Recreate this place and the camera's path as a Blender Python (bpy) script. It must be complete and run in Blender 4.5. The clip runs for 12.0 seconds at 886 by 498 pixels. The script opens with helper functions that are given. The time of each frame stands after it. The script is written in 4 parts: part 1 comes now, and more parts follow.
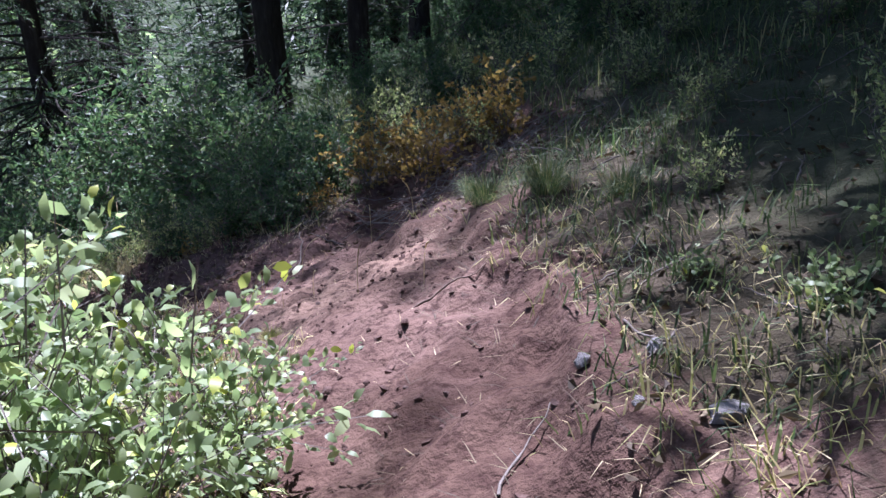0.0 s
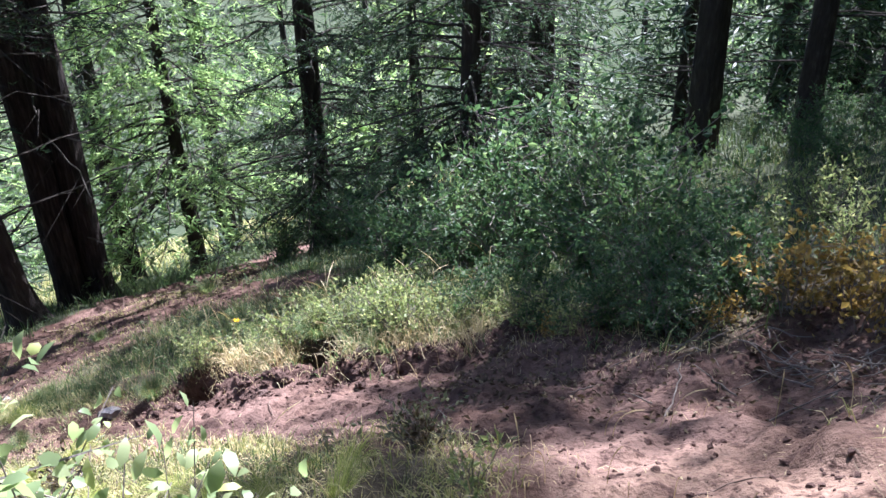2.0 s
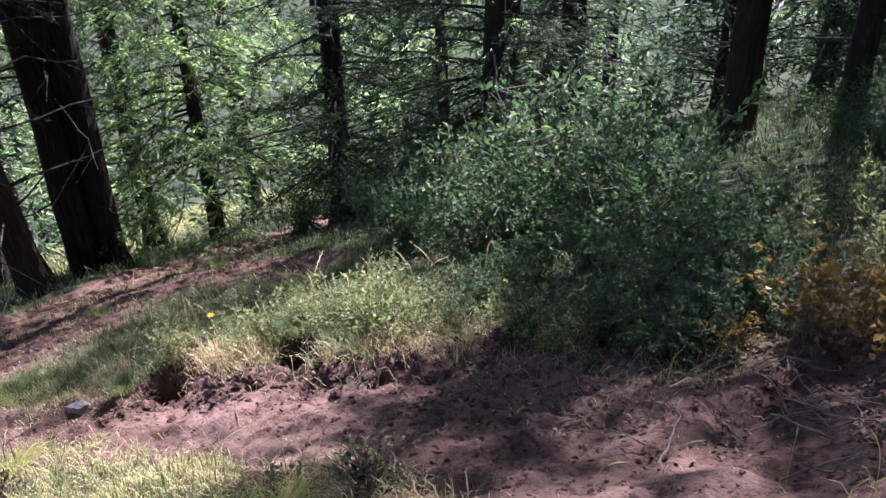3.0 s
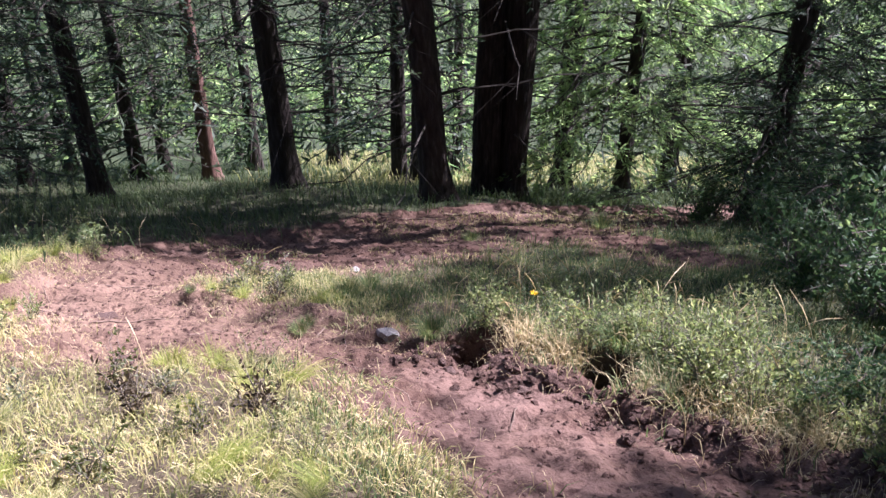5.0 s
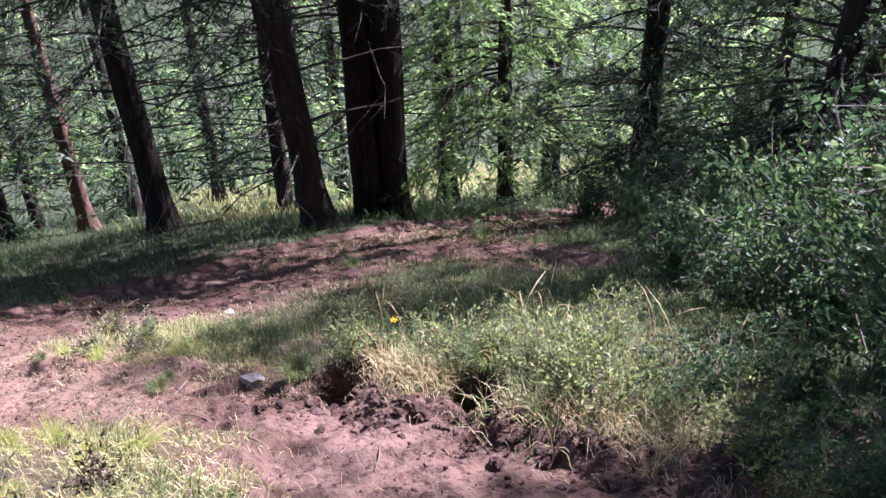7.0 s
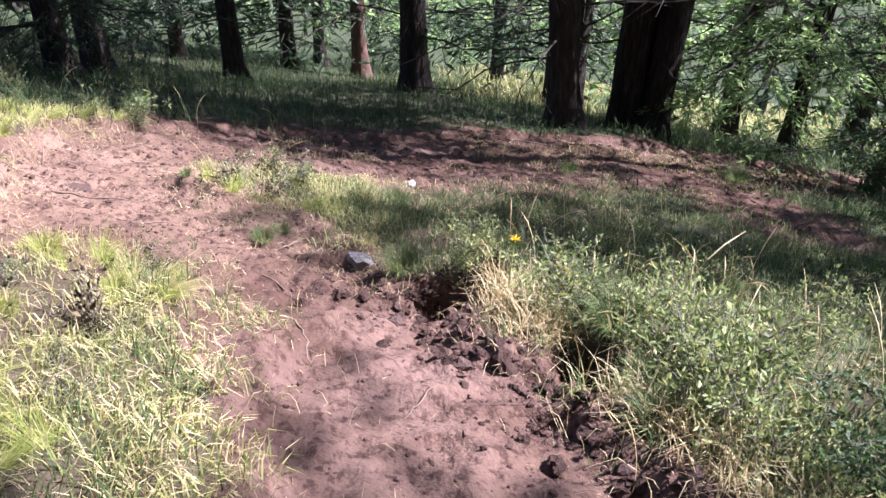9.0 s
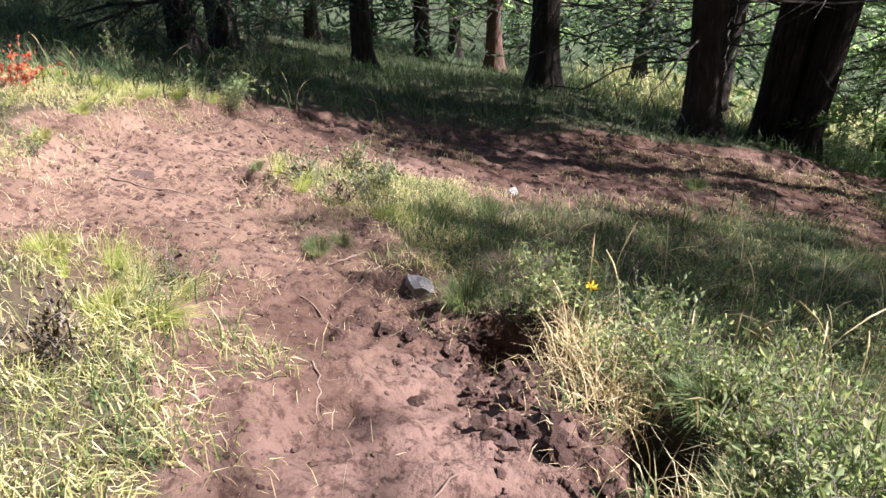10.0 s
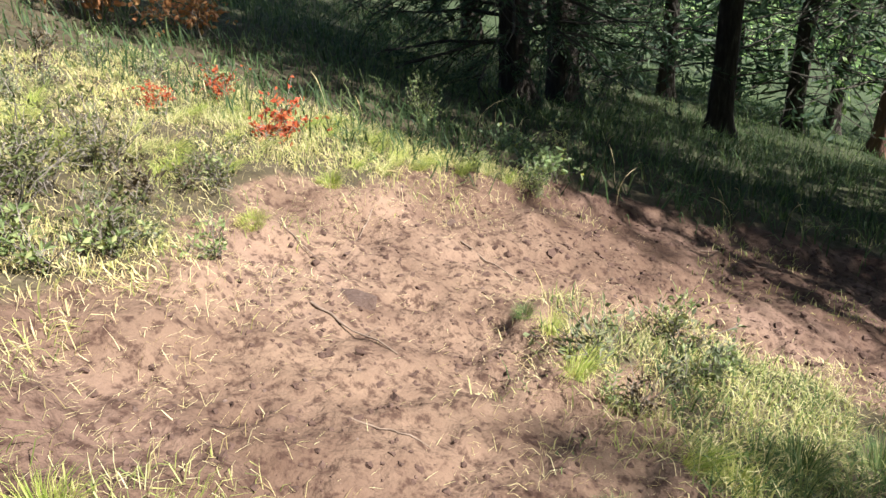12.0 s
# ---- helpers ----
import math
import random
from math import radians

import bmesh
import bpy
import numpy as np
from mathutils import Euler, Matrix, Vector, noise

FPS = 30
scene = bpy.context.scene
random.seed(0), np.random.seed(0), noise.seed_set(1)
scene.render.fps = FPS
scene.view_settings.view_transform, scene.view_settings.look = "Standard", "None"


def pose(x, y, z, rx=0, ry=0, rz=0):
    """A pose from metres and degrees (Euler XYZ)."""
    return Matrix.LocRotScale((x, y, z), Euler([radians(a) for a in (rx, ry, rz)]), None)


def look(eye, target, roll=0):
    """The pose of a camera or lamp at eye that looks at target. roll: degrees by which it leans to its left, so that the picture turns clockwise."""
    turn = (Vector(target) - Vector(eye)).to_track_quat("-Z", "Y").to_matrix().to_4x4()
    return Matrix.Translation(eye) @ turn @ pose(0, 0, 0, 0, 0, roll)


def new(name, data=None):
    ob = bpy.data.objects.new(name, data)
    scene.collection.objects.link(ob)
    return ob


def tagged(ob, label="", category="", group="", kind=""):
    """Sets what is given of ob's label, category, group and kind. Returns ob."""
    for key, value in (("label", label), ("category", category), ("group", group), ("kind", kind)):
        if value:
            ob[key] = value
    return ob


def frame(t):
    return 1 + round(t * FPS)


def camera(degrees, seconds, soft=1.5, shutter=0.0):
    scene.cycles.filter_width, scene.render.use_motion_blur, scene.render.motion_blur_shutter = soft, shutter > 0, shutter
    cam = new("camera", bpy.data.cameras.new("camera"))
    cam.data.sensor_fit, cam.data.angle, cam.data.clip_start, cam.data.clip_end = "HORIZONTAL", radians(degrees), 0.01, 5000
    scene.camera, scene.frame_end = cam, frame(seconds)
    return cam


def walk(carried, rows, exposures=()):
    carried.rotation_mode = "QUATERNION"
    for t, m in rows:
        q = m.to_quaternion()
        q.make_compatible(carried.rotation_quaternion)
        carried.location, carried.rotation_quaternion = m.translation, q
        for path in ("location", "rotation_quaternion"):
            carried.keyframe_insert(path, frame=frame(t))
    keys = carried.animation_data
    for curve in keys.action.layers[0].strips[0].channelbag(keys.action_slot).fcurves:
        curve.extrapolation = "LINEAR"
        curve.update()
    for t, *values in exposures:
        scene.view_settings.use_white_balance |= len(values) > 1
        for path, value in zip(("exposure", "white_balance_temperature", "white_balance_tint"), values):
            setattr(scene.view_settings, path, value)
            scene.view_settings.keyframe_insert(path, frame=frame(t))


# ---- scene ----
cam = camera(54.8, 12.0)
PATH = [
    (0.0, 0.202, 0.404, 0.759, 60.69, 0.7, 1.23),
    (0.5, 0.02, 0.811, 0.827, 59.29, 1.91, 7.51),
    (1.0, 0.082, 1.109, 0.816, 64.13, 3.42, 12.47),
    (1.5, 0.077, 1.354, 0.781, 64.08, 1.87, 18.58),
    (2.0, -0.059, 1.633, 0.709, 61.66, 1.7, 30.15),
    (2.5, -0.067, 1.956, 0.645, 60.84, 1.58, 32.46),
    (2.7, -0.061, 2.076, 0.639, 60.53, 1.76, 31.35),
    (4.3, -0.467, 2.895, 0.341, 54.74, -0.62, 58.23),
    (4.5, -0.442, 2.964, 0.369, 55.48, -0.57, 61.47),
    (5.0, -0.493, 3.043, 0.384, 57.01, -0.5, 65.38),
    (5.5, -0.544, 3.041, 0.397, 57.51, 0.79, 67.66),
    (6.0, -0.569, 3.049, 0.396, 57.97, 2.04, 65.23),
    (6.5, -0.521, 3.181, 0.401, 58.25, 2.4, 58.98),
    (6.7, -0.511, 3.265, 0.377, 58.14, 1.69, 56.54),
    (8.3, -0.764, 4.046, -0.023, 57.17, -2.06, 65.67),
    (8.5, -0.86, 4.114, -0.087, 55.7, -2.51, 69.74),
    (9.0, -1.094, 4.373, -0.285, 51.79, -1.24, 80.01),
    (9.5, -1.392, 4.556, -0.451, 50.72, -1.1, 84.24),
    (10.0, -1.719, 4.74, -0.59, 51.26, 0.49, 89.75),
    (10.5, -2.192, 4.819, -0.789, 52.49, -0.53, 94.72),
    (11.0, -2.71, 4.827, -0.974, 53.54, -0.46, 100.76),
    (11.5, -3.137, 4.732, -1.051, 54.1, 1.72, 105.78),
    (12.0, -3.64, 4.514, -1.233, 54.83, 4.37, 113.32),
]
EXPOSURE = [(0, 1.8, 5300, 30), (0.5, 2.05, 5450, 16), (1, 2.4, 5550, 16), (1.5, 2.55, 5550, 10), (2.5, 2.03, 5650, 32), (4.5, 1.87, 5850, 32), (5.5, 1.8, 5750, 31), (6.5, 1.98, 5700, 34), (8.5, 2.03, 5650, 31), (10, 1.78, 6200, 20), (11, 1.78, 6050, 15), (11.5, 1.78, 6050, 11), (12, 1.72, 6500, 5)]
walk(cam, [(t, pose(x, y, z, rx, ry, rz)) for t, x, y, z, rx, ry, rz in PATH], EXPOSURE)

# ---------------- world, sun ----------------
SUN_YAW, SUN_UP = 7.0, 50.0
world = bpy.data.worlds.new("sky")
scene.world = world
world.use_nodes = True
wn = world.node_tree.nodes
sky = wn.new("ShaderNodeTexSky")
sky.sky_type = "NISHITA"
sky.sun_disc = False
sky.sun_elevation, sky.sun_rotation = radians(SUN_UP), radians(-SUN_YAW)
world.node_tree.links.new(sky.outputs[0], wn["Background"].inputs[0])
wn["Background"].inputs[1].default_value = 0.05
sun = new("sun", bpy.data.lights.new("sun", "SUN"))
sun.data.energy, sun.data.angle, sun.data.color = 5.0, radians(0.55), (1.0, 0.97, 0.92)
to_sun = Vector((-math.sin(radians(SUN_YAW)) * math.cos(radians(SUN_UP)), math.cos(radians(SUN_YAW)) * math.cos(radians(SUN_UP)), math.sin(radians(SUN_UP))))
sun.matrix_world = look(to_sun * 60, (0, 0, 0))

# ---------------- materials ----------------


class Nodes:
    """A small wrapper that makes a node material."""

    def __init__(self, name):
        self.mat = bpy.data.materials.new(name)
        self.mat.use_nodes = True
        self.tree = self.mat.node_tree
        self.tree.nodes.clear()
        self.out = self.node("ShaderNodeOutputMaterial")

    def node(self, kind, **values):
        n = self.tree.nodes.new(kind)
        for key, value in values.items():
            n.inputs[key.replace("_", " ")].default_value = value
        return n

    def link(self, a, b):
        self.tree.links.new(a, b)

    def coords(self):
        return self.node("ShaderNodeTexCoord").outputs["Object"]

    def noise(self, scale, detail=4.0, rough=0.6):
        n = self.node("ShaderNodeTexNoise", Scale=scale, Detail=detail, Roughness=rough)
        self.link(self.coords(), n.inputs["Vector"])
        return n.outputs["Fac"]

    def ramp(self, fac, stops):
        n = self.node("ShaderNodeValToRGB")
        while len(n.color_ramp.elements) < len(stops):
            n.color_ramp.elements.new(0.5)
        for e, (p, c) in zip(n.color_ramp.elements, stops):
            e.position, e.color = p, (*c, 1)
        self.link(fac, n.inputs["Fac"])
        return n.outputs["Color"]

    def mix(self, fac, a, b, blend="MIX"):
        n = self.tree.nodes.new("ShaderNodeMix")
        n.data_type, n.blend_type = "RGBA", blend
        for sock, v in ((n.inputs[0], fac), (n.inputs[6], a), (n.inputs[7], b)):
            if isinstance(v, (int, float)):
                sock.default_value = v
            elif isinstance(v, tuple):
                sock.default_value = (*v, 1)
            else:
                self.link(v, sock)
        return n.outputs[2]

    def bump(self, fac, strength, distance):
        n = self.node("ShaderNodeBump", Strength=strength, Distance=distance)
        self.link(fac, n.inputs["Height"])
        return n.outputs["Normal"]

    def surface(self, colour, rough=0.85, normal=None, specular=0.25):
        b = self.node("ShaderNodeBsdfPrincipled", Roughness=rough)
        b.inputs["Specular IOR Level"].default_value = specular
        self.link(colour, b.inputs["Base Color"])
        if normal is not None:
            self.link(normal, b.inputs["Normal"])
        self.link(b.outputs[0], self.out.inputs[0])
        return self.mat

    def leaf(self, colour, through_colour, share=0.4, rough=0.55):
        b = self.node("ShaderNodeBsdfPrincipled", Roughness=rough)
        b.inputs["Specular IOR Level"].default_value = 0.35
        self.link(colour, b.inputs["Base Color"])
        t = self.node("ShaderNodeBsdfTranslucent")
        self.link(through_colour, t.inputs[0])
        m = self.node("ShaderNodeMixShader", Fac=share)
        self.link(b.outputs[0], m.inputs[1])
        self.link(t.outputs[0], m.inputs[2])
        self.link(m.outputs[0], self.out.inputs[0])
        return self.mat


def plant_material(name, stops, share=0.45, patch=1.2, rough=0.55, bright=1.6):
    """Thin leaves or blades: each island takes its own colour from the stops, with drifts of tone over the ground."""
    n = Nodes(name)
    g = n.node("ShaderNodeNewGeometry")
    c = n.ramp(g.outputs["Random Per Island"], stops)
    d = n.ramp(n.noise(patch, 3.0), [(0.3, (0.65, 0.7, 0.6)), (0.7, (1.15, 1.1, 1.0))])
    c = n.mix(1.0, c, d, "MULTIPLY")
    t = n.mix(1.0, c, (bright, bright * 1.02, bright * 0.8), "MULTIPLY")
    return n.leaf(c, t, share, rough)


def soil_material():
    n = Nodes("trail_soil_and_duff")
    a = n.node("ShaderNodeAttribute")
    a.attribute_name = "trail"
    soil = n.ramp(n.noise(2.2, 6.0), [(0.28, (0.055, 0.031, 0.023)), (0.5, (0.1, 0.06, 0.045)), (0.72, (0.16, 0.102, 0.077))])
    soil = n.mix(n.ramp(n.noise(7.0, 8.0, 0.8), [(0.48, (0.0, 0.0, 0.0)), (0.66, (0.8, 0.8, 0.8))]), soil, (0.05, 0.028, 0.022))
    soil = n.mix(n.ramp(n.noise(0.7, 5.0, 0.65), [(0.48, (0.0, 0.0, 0.0)), (0.66, (0.65, 0.65, 0.65))]), soil, (0.2, 0.128, 0.106))
    # dry, trampled dust on the hairpin, and a sunlit patch painted pale before the bend
    dust_and_sun = n.node("ShaderNodeAttribute")
    dust_and_sun.attribute_name = "dust_and_sun"
    share = n.mix(1.0, dust_and_sun.outputs["Color"], n.ramp(n.noise(3.5, 6.0, 0.7), [(0.35, (0.15, 0.15, 0.15)), (0.6, (1.0, 1.0, 1.0))]), "MULTIPLY")
    soil = n.mix(share, soil, (0.3, 0.2, 0.145))
    chips = n.node("ShaderNodeTexVoronoi", Scale=26.0)
    n.link(n.coords(), chips.inputs["Vector"])
    soil = n.mix(n.ramp(chips.outputs["Distance"], [(0.0, (0.4, 0.4, 0.4)), (0.1, (0.0, 0.0, 0.0))]), soil, (0.24, 0.165, 0.135))
    # dark speckle painted for the small shadows that the bumps don't cast
    soil = n.mix(n.ramp(n.noise(19.0, 5.0, 0.7), [(0.5, (0.0, 0.0, 0.0)), (0.62, (0.8, 0.8, 0.8))]), soil, (0.042, 0.022, 0.018))
    duff = n.ramp(n.noise(7.0, 6.0, 0.7), [(0.3, (0.036, 0.027, 0.021)), (0.5, (0.075, 0.055, 0.042)), (0.7, (0.14, 0.105, 0.08))])
    duff = n.mix(n.noise(60.0, 3.0), duff, (0.06, 0.052, 0.028))
    edge = n.node("ShaderNodeMath")
    edge.operation = "MULTIPLY_ADD"
    edge.inputs[1].default_value, edge.inputs[2].default_value = 0.9, -0.45
    n.link(n.noise(5.0, 5.0, 0.7), edge.inputs[0])
    add = n.node("ShaderNodeMath")
    n.link(a.outputs["Fac"], add.inputs[0])
    n.link(edge.outputs[0], add.inputs[1])
    mask = n.ramp(add.outputs[0], [(0.4, (0, 0, 0)), (0.6, (1, 1, 1))])
    # green turf, which also puts shade into the colour of the right slope
    turf_and_shade = n.node("ShaderNodeAttribute")
    turf_and_shade.attribute_name = "turf_and_shade"
    green = n.ramp(n.noise(1.3, 6.0, 0.7), [(0.3, (0.024, 0.036, 0.02)), (0.55, (0.05, 0.064, 0.034)), (0.75, (0.095, 0.1, 0.056))])
    c = n.mix(mask, n.mix(turf_and_shade.outputs["Fac"], duff, green), soil)
    rough = n.node("ShaderNodeMath")
    n.link(n.noise(11.0, 6.0, 0.7), rough.inputs[0])
    n.link(n.noise(34.0, 3.0, 0.6), rough.inputs[1])
    return n.surface(c, 0.95, n.bump(rough.outputs[0], 0.5, 0.05), 0.1)


def rough_material(name, stops, scale, bump=0.6, distance=0.02, rough=0.9, stretch=None):
    n = Nodes(name)
    co = n.coords()
    tex = n.node("ShaderNodeTexNoise", Scale=scale, Detail=6.0, Roughness=0.65)
    if stretch:
        m = n.node("ShaderNodeMapping")
        m.inputs["Scale"].default_value = stretch
        n.link(co, m.inputs["Vector"])
        co = m.outputs[0]
    n.link(co, tex.inputs["Vector"])
    c = n.ramp(tex.outputs["Fac"], stops)
    c = n.mix(n.noise(scale * 0.23, 3.0), c, stops[0][1])
    return n.surface(c, rough, n.bump(tex.outputs["Fac"], bump, distance), 0.2)


M_SOIL = soil_material()
M_BARK = rough_material("larch_bark", [(0.3, (0.024, 0.019, 0.017)), (0.55, (0.075, 0.06, 0.053)), (0.75, (0.17, 0.15, 0.138))], 9.0, 1.0, 0.05, 0.95, (1.6, 1.6, 0.35))
M_BARK_BIG = rough_material("old_larch_bark", [(0.35, (0.016, 0.012, 0.011)), (0.52, (0.06, 0.045, 0.04)), (0.72, (0.15, 0.118, 0.105))], 11.0, 1.0, 0.12, 0.95, (1.8, 1.8, 0.25))
M_BARK_PINK = rough_material("pine_bark", [(0.3, (0.09, 0.05, 0.04)), (0.55, (0.22, 0.125, 0.1)), (0.75, (0.36, 0.24, 0.2))], 9.0, 1.0, 0.05, 0.95, (1.6, 1.6, 0.35))
M_LIMB = rough_material("dark_limb_bark", [(0.3, (0.03, 0.026, 0.022)), (0.6, (0.09, 0.078, 0.066)), (0.8, (0.2, 0.18, 0.155))], 14.0)
M_TWIG = rough_material("dry_twig", [(0.3, (0.13, 0.11, 0.095)), (0.6, (0.27, 0.235, 0.205)), (0.8, (0.42, 0.39, 0.35))], 22.0)
M_STICK = rough_material("fallen_wood", [(0.3, (0.13, 0.09, 0.072)), (0.55, (0.27, 0.195, 0.155)), (0.8, (0.42, 0.33, 0.27))], 16.0, 0.7, 0.01, 0.9, (1, 1, 1))
M_STONE = rough_material("pale_stone", [(0.3, (0.2, 0.185, 0.178)), (0.52, (0.36, 0.34, 0.33)), (0.75, (0.52, 0.5, 0.48))], 12.0, 0.7, 0.02)
M_STONE_BROWN = rough_material("soil_stained_stone", [(0.3, (0.08, 0.05, 0.042)), (0.55, (0.15, 0.1, 0.085)), (0.75, (0.24, 0.18, 0.158))], 14.0, 0.7, 0.02)
M_CRUMB = rough_material("soil_crumb", [(0.3, (0.065, 0.038, 0.031)), (0.55, (0.12, 0.073, 0.06)), (0.75, (0.2, 0.13, 0.108))], 20.0, 0.9, 0.02, 0.97)
M_PINE = plant_material("dark_needles", [(0.0, (0.022, 0.046, 0.03)), (0.5, (0.046, 0.08, 0.05)), (1.0, (0.1, 0.14, 0.085))], 0.4, 0.7)
M_LARCH = plant_material("larch_needles", [(0.0, (0.1, 0.175, 0.1)), (0.5, (0.23, 0.33, 0.175)), (1.0, (0.36, 0.45, 0.25))], 0.6, 0.7, 0.55, 1.9)
M_SHRUB = plant_material("shrub_leaves", [(0.0, (0.04, 0.08, 0.045)), (0.6, (0.08, 0.145, 0.075)), (0.88, (0.13, 0.2, 0.1)), (1.0, (0.22, 0.28, 0.17))], 0.4, 1.5)
M_FRESH = plant_material("fresh_shrub_leaves", [(0.0, (0.06, 0.1, 0.05)), (0.6, (0.12, 0.19, 0.09)), (1.0, (0.22, 0.29, 0.15))], 0.45, 1.5)
M_BRIGHT = plant_material("honeysuckle_leaves", [(0.0, (0.16, 0.22, 0.12)), (0.6, (0.27, 0.34, 0.19)), (0.93, (0.42, 0.48, 0.3)), (1.0, (0.45, 0.48, 0.08))], 0.5, 2.0, 0.4)
M_YELLOW = plant_material("autumn_yellow_leaves", [(0.0, (0.14, 0.11, 0.04)), (0.4, (0.3, 0.2, 0.07)), (0.8, (0.42, 0.29, 0.1)), (1.0, (0.5, 0.4, 0.17))], 0.45, 2.0)
M_RED = plant_material("autumn_red_leaves", [(0.0, (0.3, 0.05, 0.03)), (0.5, (0.5, 0.1, 0.05)), (1.0, (0.55, 0.2, 0.1))], 0.4, 2.0)
M_ORANGE = plant_material("russet_leaves", [(0.0, (0.25, 0.1, 0.05)), (0.5, (0.42, 0.19, 0.09)), (1.0, (0.5, 0.3, 0.16))], 0.4, 2.0)
M_HEATH = plant_material("heath_leaves", [(0.0, (0.06, 0.075, 0.03)), (0.5, (0.13, 0.15, 0.06)), (1.0, (0.26, 0.22, 0.12))], 0.35, 2.0)
M_WEED = plant_material("weed_leaves", [(0.0, (0.12, 0.16, 0.075)), (0.5, (0.24, 0.3, 0.14)), (0.8, (0.4, 0.44, 0.23)), (1.0, (0.48, 0.47, 0.25))], 0.4, 2.0)
M_SAGE = plant_material("grey_green_leaves", [(0.0, (0.07, 0.085, 0.05)), (0.5, (0.16, 0.18, 0.11)), (1.0, (0.3, 0.3, 0.2))], 0.3, 2.0)
M_GRASS_DRY = plant_material("dry_meadow_grass", [(0.0, (0.13, 0.17, 0.06)), (0.35, (0.34, 0.36, 0.13)), (0.6, (0.56, 0.51, 0.25)), (1.0, (0.74, 0.64, 0.43))], 0.4, 1.6, 0.6, 1.3)
M_GRASS_LIME = plant_material("yellow_green_grass", [(0.0, (0.17, 0.23, 0.05)), (0.5, (0.38, 0.43, 0.11)), (0.85, (0.55, 0.54, 0.2)), (1.0, (0.66, 0.56, 0.32))], 0.45, 1.6, 0.6, 1.4)
# green grass with shade put into its colour, for shaded ground
M_GRASS_SHADE = plant_material("grass_with_painted_shade", [(0.0, (0.03, 0.055, 0.025)), (0.5, (0.07, 0.115, 0.05)), (1.0, (0.15, 0.18, 0.08))], 0.35, 1.2, 0.6)
M_GRASS_STRAW = plant_material("straw", [(0.0, (0.3, 0.22, 0.12)), (0.5, (0.58, 0.47, 0.29)), (1.0, (0.76, 0.65, 0.46))], 0.3, 1.6, 0.6, 1.2)
M_LITTER = plant_material("brown_litter", [(0.0, (0.05, 0.035, 0.024)), (0.6, (0.12, 0.086, 0.056)), (1.0, (0.28, 0.22, 0.14))], 0.2, 1.6, 0.7, 1.0)
M_GRASS_GREEN = plant_material("green_grass", [(0.0, (0.055, 0.1, 0.04)), (0.5, (0.11, 0.17, 0.07)), (0.8, (0.22, 0.26, 0.11)), (1.0, (0.48, 0.42, 0.26))], 0.4, 1.2, 0.6)
M_PETAL = plant_material("yellow_petals", [(0.0, (0.75, 0.45, 0.02)), (1.0, (0.85, 0.6, 0.05))], 0.3)

# ---------------- ground ----------------
rng = np.random.default_rng(7)
LATTICE = rng.random((256, 256))


def value_noise(x, y, scale):
    """Smooth noise from 0 to 1 over the plan; scale is the size of its cells in metres."""
    u, v = np.asarray(x) / scale + 500.0, np.asarray(y) / scale + 500.0
    i, j = np.floor(u).astype(int), np.floor(v).astype(int)
    a, b = u - i, v - j
    a, b = a * a * (3 - 2 * a), b * b * (3 - 2 * b)
    p = lambda m, k: LATTICE[(i + m) % 256, (j + k) % 256]
    return (p(0, 0) * (1 - a) + p(1, 0) * a) * (1 - b) + (p(0, 1) * (1 - a) + p(1, 1) * a) * b


def step(x, a, b):
    s = np.clip((np.asarray(x, float) - a) / (b - a), 0, 1)
    return s * s * (3 - 2 * s)


# the trail's middle line and half width: down past the bend, round the hairpin and away below
TRAIL = ((0.35, -6.0, 0.4), (0.2, 0.0, 0.4), (0.08, 2.2, 0.36), (-0.2, 3.4, 0.4), (-0.75, 4.45, 0.56), (-1.7, 4.85, 0.66), (-2.8, 4.95, 0.52), (-3.7, 4.66, 0.42),
         (-4.6, 4.1, 0.46), (-5.3, 3.35, 0.7), (-6.6, 2.95, 0.72), (-8.0, 3.8, 0.9), (-8.7, 5.3, 1.45), (-9.2, 7.2, 1.5), (-9.8, 9.4, 1.4), (-10.6, 12.0, 1.0), (-12.0, 15.0, 0.7))
SPUR = ((-0.5, 4.4, 0.5), (-0.1, 5.2, 0.55), (0.3, 5.6, 0.3))
WIDE = ((-9.0, 8.5, 0.7), (-7.5, 8.8, 0.5), (-6.6, 9.1, 0.35))


def trail_margin(x, y):
    """How far inside the trail's edge a place lies, in metres; negative outside."""
    x, y = np.asarray(x, float), np.asarray(y, float)
    best = np.full(np.broadcast(x, y).shape, -1e3)
    for line in (TRAIL, SPUR, WIDE):
        for (x0, y0, w0), (x1, y1, w1) in zip(line, line[1:]):
            dx, dy = x1 - x0, y1 - y0
            s = np.clip(((x - x0) * dx + (y - y0) * dy) / (dx * dx + dy * dy), 0, 1)
            best = np.maximum(best, w0 + (w1 - w0) * s - np.hypot(x - x0 - s * dx, y - y0 - s * dy))
    return best + 0.34 * (value_noise(x, y, 0.3) - 0.5) + 0.34 * (value_noise(x, y, 0.9) - 0.5)


PITS = ((-4.16, 5.0, 0.16, 0.3), (-3.4, 5.45, 0.14, 0.26))


def bank_band(x, y):
    """One along the broken edge of the bank above the bend, nought away from it."""
    return np.exp(-((y - 5.0 - 0.42 * (x + 3.9)) / 0.2) ** 2) * step(x, -4.9, -4.4) * (1 - step(x, -2.0, -1.2))


def clear_of_pits(x, y):
    """Nought inside the holes in the bank, one a hand's breadth outside them."""
    k = np.ones(np.broadcast(x, y).shape)
    for px, py, r, _ in PITS:
        k = k * step(np.hypot(x - px - 0.02, y - py + 0.05), r * 0.95, r * 1.35)
    return k


